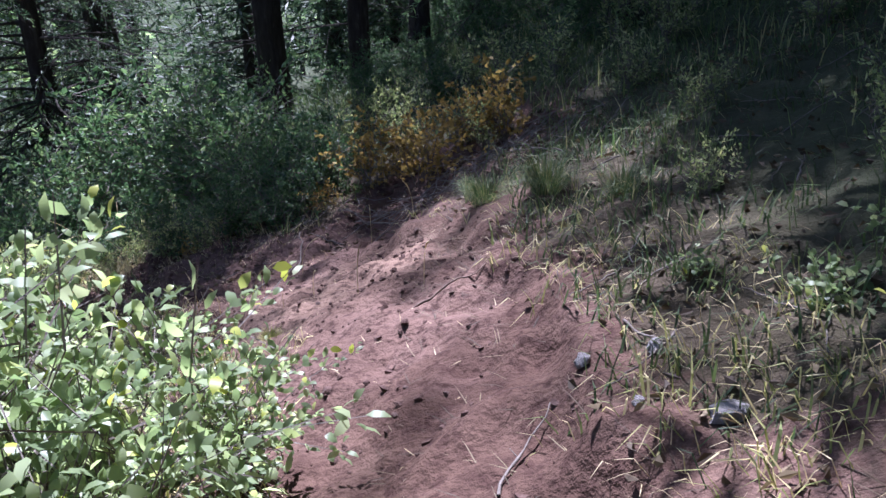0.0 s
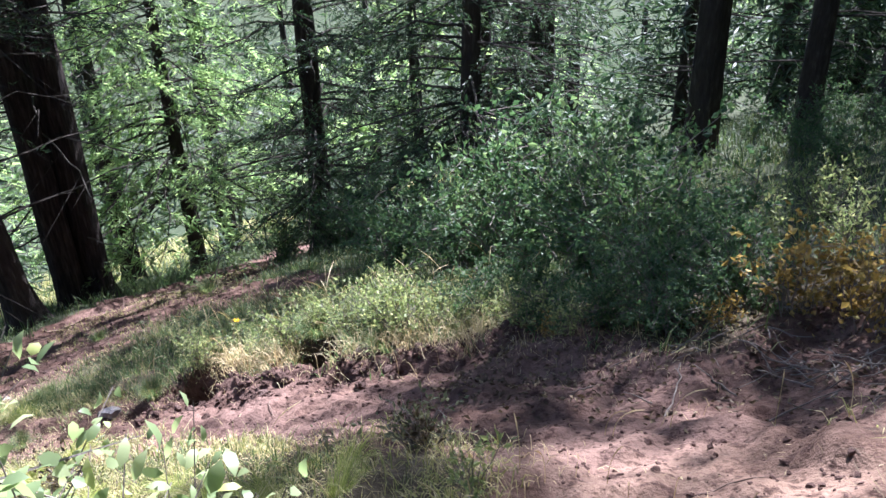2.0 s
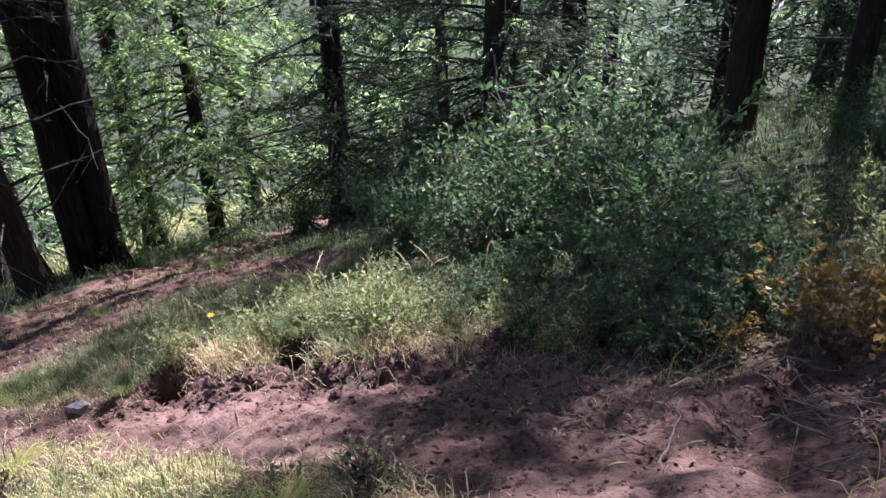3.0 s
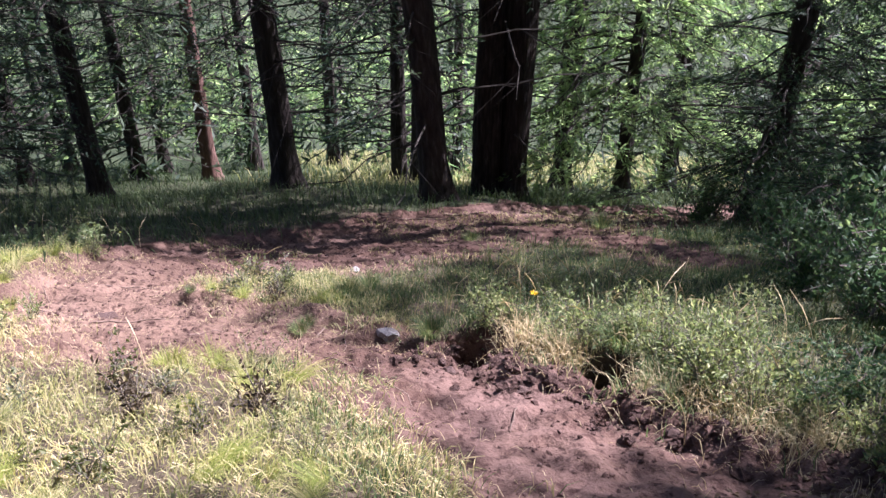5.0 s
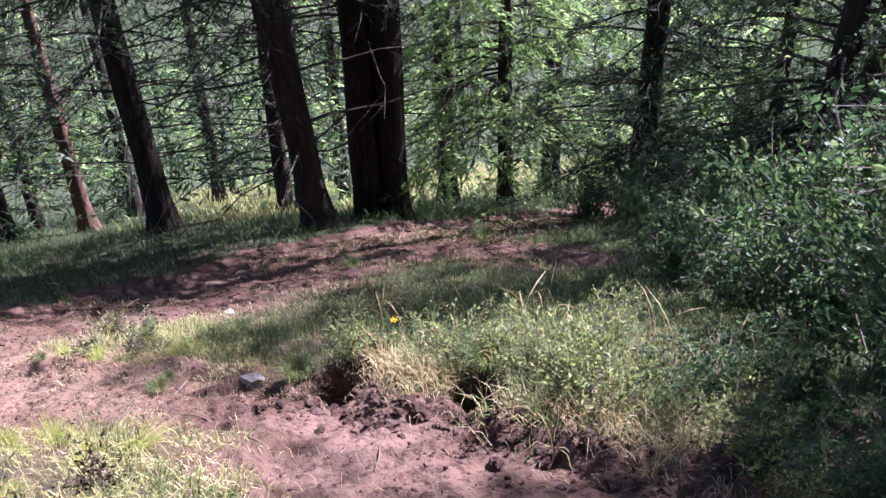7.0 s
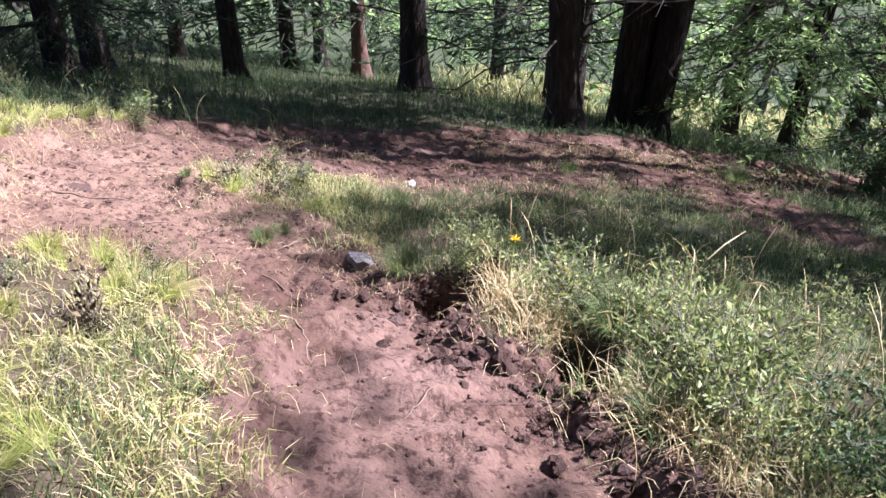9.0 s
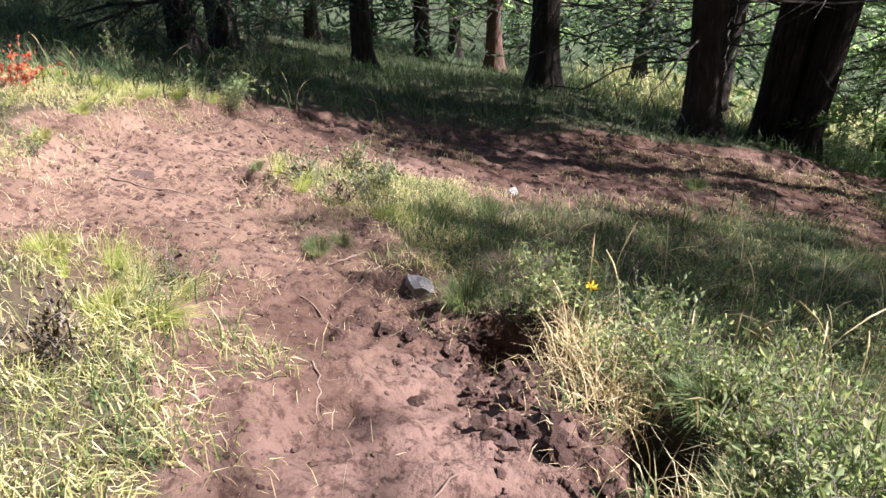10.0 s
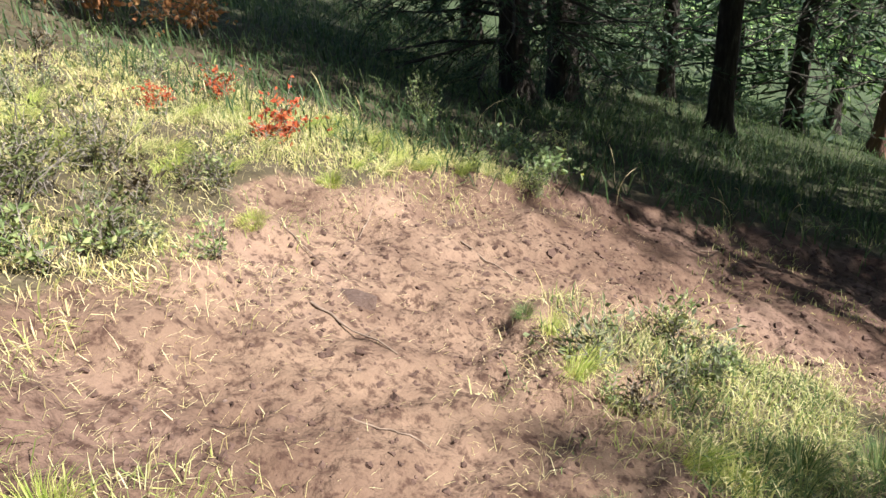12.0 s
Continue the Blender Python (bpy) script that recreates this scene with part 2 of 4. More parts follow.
def height(x, y):
    x, y = np.asarray(x, float), np.asarray(y, float)
    d = -0.886 * x + 0.464 * y
    far = np.where(d > 75, 75 + 45 * (1 - np.exp(-np.maximum(d - 75, 0) / 45)), np.where(d < -60, -60 - 40 * (1 - np.exp(np.minimum(d + 60, 0) / 40)), d))
    z = -0.216 - 0.4748 * far
    z = z + 0.3 * np.exp(-((x + 12.5) ** 2 + (y - 8.8) ** 2) / 14) + 0.16 * np.exp(-((x + 8.0) ** 2 + (y - 2.4) ** 2) / 2.2) + 0.28 * np.exp(-((x + 15.2) ** 2 + (y - 6.3) ** 2) / 5) - 0.3 * np.exp(-((x + 18) ** 2 + (y - 3) ** 2) / 30)
    z = z - 0.22 * np.exp(-((x + 0.4) ** 2 + (y - 4.9) ** 2) / 1.4)
    near = np.exp(-((x + 4) ** 2 + (y - 4) ** 2) / 900)
    z = z + near * (0.16 * (value_noise(x, y, 1.3) - 0.5) + 0.05 * (value_noise(x, y, 0.35) - 0.5)) + 0.5 * (1 - near) * (value_noise(x, y, 6.0) - 0.5)
    m = trail_margin(x, y)
    z = z - 0.09 * step(m, -0.12, 0.12) + 0.02 * step(m, -0.3, 0.0) * (value_noise(x, y, 0.14) - 0.5) + near * 0.03 * (value_noise(x, y, 0.08) - 0.5) + near * 0.06 * (value_noise(x + 3, y, 0.17) - 0.5)
    # the raised, undercut bank above the bend
    z = z + 0.1 * np.exp(-((x + 4.3) ** 2 / 1.5 + (y - 5.6) ** 2 / 0.5))
    # a lip of turf over each hole, and broken, trodden soil
    z = z + 0.13 * np.exp(-((x + 4.42) ** 2 + (y - 5.24) ** 2) / 0.05) + 0.1 * np.exp(-((x + 3.6) ** 2 + (y - 5.66) ** 2) / 0.05)
    b = bank_band(x, y)
    ridged = 1 - np.abs(2 * value_noise(x + 11, y - 5, 0.11) - 1)
    z = z + b * (0.07 * (ridged - 0.5) + 0.045 * (value_noise(x - 2, y + 8, 0.05) - 0.5))
    fine = near * step(m, -0.15, 0.1)
    z = z + fine * (0.03 * (value_noise(x + 6, y + 1, 0.06) - 0.5) - 0.03 * step(value_noise(x - 7, y + 2, 0.16), 0.72, 0.86))
    for px, py, r, deep in PITS:
        z = z - deep * np.exp(-(((x - px) ** 2 + (y - py) ** 2) / r ** 2) ** 2)
    return z


def on_ground(x, y):
    return float(height(x, y))


def tri_mesh(name, verts, tris, mat, smooth=False):
    """A mesh from arrays of points and triangles."""
    me = bpy.data.meshes.new(name)
    verts, tris = np.asarray(verts, np.float32), np.asarray(tris, np.int32)
    me.vertices.add(len(verts))
    me.vertices.foreach_set("co", verts.ravel())
    me.loops.add(tris.size)
    me.loops.foreach_set("vertex_index", tris.ravel())
    me.polygons.add(len(tris))
    me.polygons.foreach_set("loop_start", np.arange(0, tris.size, tris.shape[1], dtype=np.int32))
    me.polygons.foreach_set("use_smooth", np.full(len(tris), smooth))
    me.materials.append(mat)
    me.update()
    me.validate()
    return me


def child(name, me, parent, label=""):
    ob = new(name, me)
    ob.parent = parent
    return tagged(ob, label)


def axis(parts):
    out = []
    for a, b, n in parts:
        out += list(np.linspace(a, b, n, endpoint=False))
    return np.array(out + [parts[-1][1]])


def build_ground():
    xs = axis(((-1500, -200, 12), (-200, -60, 16), (-60, -24, 30), (-24, -12, 36), (-12, -7.5, 50), (-7.5, -5.2, 60), (-5.2, -1.8, 150), (-1.8, 1.6, 85), (1.6, 6, 40), (6, 8, 10), (8, 40, 24), (40, 200, 12), (200, 1500, 10)))
    ys = axis(((-1500, -200, 10), (-200, -40, 14), (-40, -4, 24), (-4, 0.5, 30), (0.5, 2.6, 45), (2.6, 4.2, 55), (4.2, 6.0, 80), (6.0, 7.2, 30), (7.2, 12, 45), (12, 30, 36), (30, 80, 34), (80, 300, 16), (300, 1500, 10)))
    gx, gy = np.meshgrid(xs, ys, indexing="ij")
    v = np.stack([gx, gy, height(gx, gy)], -1).reshape(-1, 3)
    i = np.arange(gx.size).reshape(gx.shape)
    q = np.stack([i[:-1, :-1], i[1:, :-1], i[1:, 1:], i[:-1, 1:]], -1).reshape(-1, 4)
    me = tri_mesh("ground", v, q, M_SOIL, True)
    at = me.attributes.new("trail", "FLOAT", "POINT")
    at.data.foreach_set("value", (step(trail_margin(gx, gy), -0.75, 0.15)).astype(np.float32).ravel())
    # turf; the part beyond x 0.7 paints the slope's shade
    tf = me.attributes.new("turf_and_shade", "FLOAT", "POINT")
    tf.data.foreach_set("value", np.maximum(step(-gx, 9.5, 12.5) * (0.55 + 0.45 * step(np.hypot(gx, gy), 18, 26)), 0.8 * np.maximum(step(gy, 6.2, 7.5), step(gx, 0.7, 1.5))).astype(np.float32).ravel())
    # dust over the hairpin; the round spot is sunlight painted on the trail
    du = me.attributes.new("dust_and_sun", "FLOAT", "POINT")
    du.data.foreach_set("value", np.maximum(0.5 * step(-gx, 4.3, 5.6) * step(gx, -8.6, -7.0) * step(-gy, -5.4, -4.4), 0.9 * np.exp(-((gx + 0.45) ** 2 / 0.5 + (gy - 3.75) ** 2 / 0.35))).astype(np.float32).ravel())
    return tagged(new("ground", me), "steep hillside of reddish trail soil and forest duff", "ground", kind="structure")


build_ground()

# ---------------- grass ----------------


def blades(x, y, tall, wide, lean, seed, lift=0.0):
    """Bent grass blades with their feet at x, y: five points and three triangles each."""
    r = np.random.default_rng(seed)
    n = len(x)
    a = r.random(n) * 2 * np.pi
    h = tall * (0.45 + 0.75 * r.random(n))
    w = wide * (0.6 + 0.8 * r.random(n))
    l = np.clip(lean * (0.3 + 1.3 * r.random(n)), 0, 1.75 if lean > 2 else 1.35)
    fwd = np.stack([np.cos(a), np.sin(a), np.zeros(n)], 1)
    # blades hang a little downhill
    fwd = fwd + np.array([-0.35, 0.18, 0.0])
    fwd /= np.linalg.norm(fwd, axis=1)[:, None]
    side = np.stack([-fwd[:, 1], fwd[:, 0], np.zeros(n)], 1)
    foot = np.stack([x, y, height(x, y) - 0.01 + lift], 1)
    # blades past a strong lean lie trodden on the ground
    up = np.array([0, 0, 0.22 if lean > 2 else 1.0])
    mid = foot + fwd * (h * 0.5 * np.sin(l * 0.6))[:, None] + up * (h * 0.5 * np.cos(l * 0.6))[:, None]
    tip = mid + fwd * (h * 0.5 * np.sin(l * 1.5))[:, None] + up * (h * 0.5 * (0.1 if lean > 2 else np.cos(l * 1.5)))[:, None]
    s = side * w[:, None] * 0.5
    v = np.stack([foot - s, foot + s, mid - s * 0.8, mid + s * 0.8, tip], 1).reshape(-1, 3)
    k = np.arange(n)[:, None] * 5
    t = np.concatenate([k + np.array([0, 1, 3]), k + np.array([0, 3, 2]), k + np.array([2, 3, 4])], 0)
    return v, t


def scatter(n, box, keep, seed):
    """n tries inside the box, of which those are kept that pass keep(x, y), a density from 0 to 1."""
    r = np.random.default_rng(seed)
    x, y = r.uniform(box[0], box[1], n), r.uniform(box[2], box[3], n)
    ok = r.random(n) < keep(x, y)
    return x[ok], y[ok]


def tufty(x, y, size=0.35, sharp=2.0):
    return np.clip((0.6 * value_noise(x + 31, y - 17, size) + 0.4 * value_noise(x, y, size * 3)) * sharp - sharp * 0.28, 0, 1)


def off_trail(x, y):
    return (1 - step(trail_margin(x, y) + 0.5 * (value_noise(x - 9, y + 4, 0.16) - 0.5), -0.45, 0.1)) * clear_of_pits(x, y)


def sunny(x, y):
    return off_trail(x, y) * step(-x - 0.35 * y, -2.2, -0.6) * (1 - step(-x + 0.0 * y, 8.2, 9.5)) * np.where(y < 5, 1, 0.5)


def grass(name, label, mat, n, box, keep, tall, wide, lean, seed):
    x, y = scatter(n, box, keep, seed)
    v, t = blades(x, y, tall, wide, lean, seed + 1)
    return tagged(new(name, tri_mesh(name, v, t, mat)), label, "grass", kind="stuff")


grass("dry_grass", "dry yellow-green meadow grass on the sunny bank", M_GRASS_DRY, 140000, (-8.6, 1.0, -0.6, 4.9), lambda x, y: sunny(x, y) * (0.05 + 0.95 * tufty(x, y, 0.28, 3.2)), 0.125, 0.0042, 1.5, 11)
grass("straw_grass", "flattened pale straw lying over the bank", M_GRASS_STRAW, 110000, (-8.6, 1.0, -0.6, 9.0), lambda x, y: np.minimum(1, sunny(x, y) + 0.5 * step(-x, 0.3, 1.0) * np.exp(-((trail_margin(x, y) + 0.15) / 0.25) ** 2)) * (0.3 + 0.6 * tufty(x + 5, y)), 0.11, 0.0024, 1.7, 21)
grass("bank_grass", "mixed green grass on the bank between the trail's legs", M_GRASS_GREEN, 60000, (-8.6, -2.0, 3.6, 10.0), lambda x, y: off_trail(x, y) * (0.04 + 0.96 * tufty(x, y, 0.26, 2.4)) * (1 - 0.6 * step(-x, 5.5, 7.5)), 0.14, 0.005, 0.85, 31)
grass("forest_grass", "long grass coloured dark for the shade below the trail", M_GRASS_SHADE, 110000, (-28, -7.6, -4, 18), lambda x, y: off_trail(x, y) * (0.3 + 0.7 * tufty(x, y, 0.6)) * (1 - 0.6 * step(-x, 14, 24)), 0.28, 0.012, 0.95, 41)
grass("slope_grass", "sparse grass and litter under the trees", M_GRASS_GREEN, 90000, (-8, 6, 0.5, 14), lambda x, y: off_trail(x, y) * np.where((y > 5.2) | (x > 0.2), np.where(y < 3.0, 0.25, 1), 0) * (0.04 + 0.8 * tufty(x, y, 0.4, 2.6)), 0.2, 0.0065, 0.95, 51)
grass("wood_grass", "tall grass coloured dark for the shade between the trunks", M_GRASS_SHADE, 22000, (-7, 6, 12, 24), lambda x, y: 0.3 + 0.7 * tufty(x, y, 0.7), 0.4, 0.016, 0.8, 65)
grass("litter", "dry needles and straw strewn in the shade", M_LITTER, 60000, (-3, 4.5, 0.2, 8), lambda x, y: np.where((y > 5.0) | (x > 0.0), 1, 0) * (0.1 + 0.6 * tufty(x, y, 0.5)), 0.12, 0.0028, 2.2, 55)
grass("bank_straw", "bleached straw at the foot of the weeds on the bank", M_GRASS_STRAW, 14000, (-4.3, -2.2, 5.1, 6.2), lambda x, y: clear_of_pits(x, y) * np.exp(-(((y - 5.72 + 0.28 * (-x - 2.6)) / 0.2) ** 2)) * (0.1 + 0.9 * tufty(x, y, 0.3, 2.6)), 0.26, 0.0035, 1.2, 58)
# dark blades that paint the slope's shade
grass("shade_grass", "short grass coloured dark for the shade on the slope", M_GRASS_SHADE, 46000, (0.4, 5.5, 0.6, 8.5), lambda x, y: off_trail(x, y) * (0.1 + 0.9 * tufty(x, y, 0.3, 2.8)), 0.13, 0.005, 0.95, 53)
grass("hairpin_straw", "trodden straw and dry grass fringing the hairpin", M_GRASS_STRAW, 26000, (-8.4, -4.2, 1.6, 5.2), lambda x, y: np.exp(-((trail_margin(x, y) - 0.05) / 0.28) ** 2) * (0.1 + 0.9 * tufty(x + 2, y, 0.3, 2.8)), 0.08, 0.0017, 2.7, 54)
grass("trail_straw", "bits of straw and needles trodden into the trail", M_GRASS_STRAW, 11000, (-11, 1.0, 1.0, 11.0), lambda x, y: (1 - off_trail(x, y)) * (0.1 + 0.7 * tufty(x, y, 0.5)), 0.07, 0.0024, 2.6, 57)
grass("lower_trail_grass", "grass patches coming up through the lower trail", M_GRASS_DRY, 24000, (-11, -6.5, 4, 12), lambda x, y: np.clip(tufty(x, y, 0.5, 3.2) - 0.5, 0, 1), 0.09, 0.006, 0.9, 59)
# pale colour kept to the sunlit strip, so the mask paints its brightness
grass("far_grass", "meadow grass coloured pale for the sunlit strip far down the slope", M_GRASS_DRY, 45000, (-50, -16, -2, 40), lambda x, y: step(y + 0.3 * (x + 18), 5, 9) * (0.3 + 0.7 * tufty(x, y, 1.5)), 0.45, 0.03, 0.7, 61)

# ---------------- plants ----------------


def tube(path, radii, sides=5):
    """Points and triangles of a tapered tube along a path of points."""
    path = np.asarray(path, float)
    n = len(path)
    t = np.gradient(path, axis=0)
    t /= np.linalg.norm(t, axis=1)[:, None] + 1e-9
    ref = np.where(np.abs(t[:, 2:3]) > 0.9, np.array([[1.0, 0, 0]]), np.array([[0, 0, 1.0]]))
    a = np.cross(t, ref)
    a /= np.linalg.norm(a, axis=1)[:, None] + 1e-9
    b = np.cross(t, a)
    th = np.linspace(0, 2 * np.pi, sides, endpoint=False)
    ring = a[:, None] * np.cos(th)[None, :, None] + b[:, None] * np.sin(th)[None, :, None]
    v = (path[:, None] + ring * np.asarray(radii)[:, None, None]).reshape(-1, 3)
    i = np.arange(n - 1)[:, None] * sides
    j, k = np.arange(sides), (np.arange(sides) + 1) % sides
    q = np.stack([i + j, i + k, i + sides + k], -1).reshape(-1, 3)
    q2 = np.stack([i + j, i + sides + k, i + sides + j], -1).reshape(-1, 3)
    cap = np.array([[(n - 1) * sides, (n - 1) * sides + m, (n - 1) * sides + m + 1] for m in range(1, sides - 1)])
    return v, np.concatenate([q, q2, cap])


class Pile:
    """Collects points and triangles of many pieces for one mesh."""

    def __init__(self):
        self.v, self.t, self.n = [], [], 0

    def add(self, v, t):
        self.v.append(np.asarray(v, float))
        self.t.append(np.asarray(t) + self.n)
        self.n += len(v)

    def mesh(self, name, mat, smooth=False):
        return tri_mesh(name, np.concatenate(self.v), np.concatenate(self.t), mat, smooth)


def leaf_cloud(p, d, long, wide, r, fold=0.25):
    """Folded diamond leaves at the points p, pointing along d."""
    n = len(p)
    d = d / (np.linalg.norm(d, axis=1)[:, None] + 1e-9)
    s = np.cross(d, r.normal(size=(n, 3)))
    s /= np.linalg.norm(s, axis=1)[:, None] + 1e-9
    u = np.cross(s, d)
    l = long * (0.6 + 0.8 * r.random(n))[:, None]
    w = wide * (0.6 + 0.8 * r.random(n))[:, None]
    v = np.stack([p, p + d * l * 0.5 + s * w * 0.5 + u * w * fold, p + d * l, p + d * l * 0.5 - s * w * 0.5 + u * w * fold], 1).reshape(-1, 3)
    k = np.arange(n)[:, None] * 4
    return v, np.concatenate([k + np.array([0, 1, 2]), k + np.array([0, 2, 3])])


def round_leaves(p, d, long, wide, r):
    """Oval leaves of six points, folded along the middle."""
    n = len(p)
    d = d / (np.linalg.norm(d, axis=1)[:, None] + 1e-9)
    s = np.cross(d, r.normal(size=(n, 3)) * 0.5 + np.array([0, 0, 1.0]))
    s /= np.linalg.norm(s, axis=1)[:, None] + 1e-9
    u = np.cross(s, d)
    l = long * (0.6 + 0.7 * r.random(n))[:, None]
    w = wide * (0.7 + 0.6 * r.random(n))[:, None]
    up = u * w * 0.18
    v = np.stack([p, p + d * l * 0.28 + s * w * 0.46 + up, p + d * l * 0.68 + s * w * 0.44 + up, p + d * l - u * l * 0.1, p + d * l * 0.68 - s * w * 0.44 + up, p + d * l * 0.28 - s * w * 0.46 + up], 1).reshape(-1, 3)
    k = np.arange(n)[:, None] * 6
    return v, np.concatenate([k + np.array([0, 1, 5]), k + np.array([1, 2, 5]), k + np.array([2, 4, 5]), k + np.array([2, 3, 4])])


def shrub_meshes(seed, tall, wide, stems, leaves, long, broad, mat, lean=0.5, from_low=0.15, twig=0.006):
    """A leafy bush of thin stems that fork, with leaves along the twigs."""
    r = np.random.default_rng(seed)
    wood, ends, ways = Pile(), [], []
    for _ in range(stems):
        a, out = r.random() * 2 * np.pi, r.random() ** 0.7
        h = tall * (0.55 + 0.5 * r.random()) * (1 - 0.3 * out)
        top = np.array([math.cos(a) * wide * out, math.sin(a) * wide * out, h])
        k = np.linspace(0, 1, 6)[:, None]
        path = top * np.concatenate([k ** 1.3, k ** 1.3, k ** 0.8], 1) + r.normal(size=(6, 3)) * 0.03 * tall * k
        path[:, :2] += r.normal(size=2) * wide * 0.12
        wood.add(*tube(path[[0, 2, 3, 5]], np.linspace(twig, twig * 0.3, 4), 3))
        for m in range(5):
            f = from_low + (1 - from_low) * r.random()
            at = path[min(5, int(f * 5.99))]
            way = r.normal(size=3) * np.array([1, 1, 0.6]) + np.array([0, 0, lean])
            way /= np.linalg.norm(way)
            tw = at + way * np.linspace(0, 0.28 * tall * (0.5 + r.random()), 4)[:, None]
            wood.add(*tube(tw[[0, 3]], np.array([twig * 0.5, twig * 0.2]), 3))
            c = max(2, int(leaves / stems / 5))
            g = r.random(c)[:, None]
            ends.append(tw[0] + (tw[-1] - tw[0]) * (0.15 + 0.9 * g) + r.normal(size=(c, 3)) * 0.02 * tall)
            ways.append(way + r.normal(size=(c, 3)) * 0.8)
    p, d = np.concatenate(ends), np.concatenate(ways)
    v, t = (round_leaves if mat == M_BRIGHT else leaf_cloud)(p, d, long, broad, r)
    return wood.mesh("branchwork", M_TWIG), tri_mesh("foliage", v, t, mat, mat == M_BRIGHT)


def place_shrub(name, meshes, x, y, size, turn, label, group, category="shrub", sink=0.03):
    root = new(name)
    root.matrix_world = pose(x, y, on_ground(x, y) - sink, 0, 0, turn) @ Matrix.Diagonal((size, size, size, 1))
    child("branchwork", meshes[0], root)
    child("foliage", meshes[1], root)
    return tagged(root, label, category, group)


def at_spot(x, y, turn=0, size=1.0, sink=0.03):
    return pose(x, y, on_ground(x, y) - sink, 0, 0, turn) @ Matrix.Diagonal((size, size, size, 1))


# pale-leaved bushes beside the start of the walk
FRONT = [shrub_meshes(100, 0.78, 0.4, 26, 1300, 0.046, 0.023, M_BRIGHT, 0.7, 0.15, 0.005), shrub_meshes(101, 1.08, 0.5, 34, 1700, 0.048, 0.024, M_BRIGHT, 0.7, 0.2, 0.006)]
for k, (x, y, s_, m) in enumerate(((-0.88, 1.78, 1.0, 1), (-0.6, 1.9, 1.0, 0), (-0.5, 1.6, 0.8, 0), (-1.05, 2.15, 0.8, 1), (-1.4, 1.85, 1.1, 1), (-0.72, 1.35, 1.0, 0), (-0.36, 2.0, 0.6, 0), (-1.2, 1.45, 1.05, 1))):
    place_shrub("leafy_bush", FRONT[m], x, y, s_, 67 * k, "low sunlit bush with pale oval leaves beside the trail", "pale bushes")

# dark thicket right of the bend
DARK = [shrub_meshes(120 + k, 1.0, 0.75, 26, 2600, 0.05, 0.032, M_SHRUB, 0.5, 0.1, 0.008) for k in range(3)]
for k, (x, y, s) in enumerate(((-2.2, 7.4, 1.15), (-3.0, 7.9, 1.1), (-3.9, 8.4, 1.0), (-2.7, 8.7, 1.55), (-3.8, 9.1, 1.4), (-5.0, 8.9, 1.1), (-1.5, 7.0, 1.0), (-2.2, 6.5, 0.5), (-1.2, 6.2, 0.7), (-5.6, 10.2, 1.2), (-10.4, 12.8, 1.1), (-9.6, 13.4, 1.3), (-8.4, 12.8, 1.2), (-7.2, 11.8, 1.1), (-1.85, 5.85, 0.45), (-1.45, 5.75, 0.5), (-1.05, 5.75, 0.5), (-0.75, 6.1, 0.6), (-2.45, 6.15, 0.5))):
    place_shrub("thicket_bush", DARK[k % 3], x, y, s, 51 * k, "dense dark green bush in the thicket beside the trail", "thicket")

SPRIG = shrub_meshes(138, 1.0, 0.55, 12, 220, 0.15, 0.09, M_BRIGHT, 0.5, 0.3, 0.012)
r = np.random.default_rng(33)
for k in range(52):
    y = r.uniform(7.6, 20.5)
    place_shrub("thicket_bush", DARK[k % 3], r.uniform(-0.4 - 0.3 * max(0, y - 9), 4.6), y, r.uniform(0.35, 0.75) * (1.6 if y > 12 else 1.0), 40 * k, "low dark bush in the shade under the trees", "undergrowth")

PALE = [shrub_meshes(135 + k, 1.1, 0.6, 20, 1300, 0.042, 0.022, M_FRESH, 0.7, 0.2, 0.007) for k in range(2)]
for k, (x, y, s_) in enumerate(((-2.1, 8.0, 1.1), (-1.65, 7.0, 1.0), (-3.3, 8.2, 1.2), (-1.45, 6.25, 0.5), (-4.28, 5.36, 0.26), (-4.05, 5.5, 0.3), (-3.75, 5.6, 0.28), (-3.3, 5.85, 0.34), (-3.05, 5.75, 0.3))):
    place_shrub("thicket_bush", PALE[k % 2], x, y, s_, 83 * k, "fresh green leafy bush at the edge of the bank", "thicket")

for k, (x, y, s_) in enumerate(((0.95, 1.95, 0.16), (1.06, 1.74, 0.15), (0.8, 2.3, 0.12), (1.2, 2.1, 0.17), (-8.72, 2.92, 0.3), (-8.95, 2.75, 0.24), (-9.5, 2.3, 0.28))):
    place_shrub("leafy_weed", SPRIG, x, y, s_, 75 * k, "leafy pale green weed beside the trail", "leafy weeds", "plant")

YEL = [shrub_meshes(140 + k, 0.7, 0.4, 14, 600, 0.05, 0.035, M_YELLOW, 0.5, 0.25, 0.006) for k in range(2)]
for k, (x, y, s) in enumerate(((-0.1, 5.62, 0.8), (-0.45, 5.85, 0.78), (0.5, 5.75, 0.8), (-0.2, 5.9, 0.6), (-0.8, 5.72, 0.35), (-1.75, 5.65, 0.3), (0.2, 6.0, 0.6))):
    place_shrub("autumn_bush", YEL[k % 2], x, y, s, 80 * k, "bush with yellow and orange autumn leaves beside brushwood", "autumn bushes")
RED = [shrub_meshes(150, 0.45, 0.3, 12, 260, 0.05, 0.03, M_RED, 0.6, 0.3, 0.005), shrub_meshes(151, 0.8, 0.6, 18, 800, 0.06, 0.04, M_ORANGE, 0.6, 0.2, 0.006)]
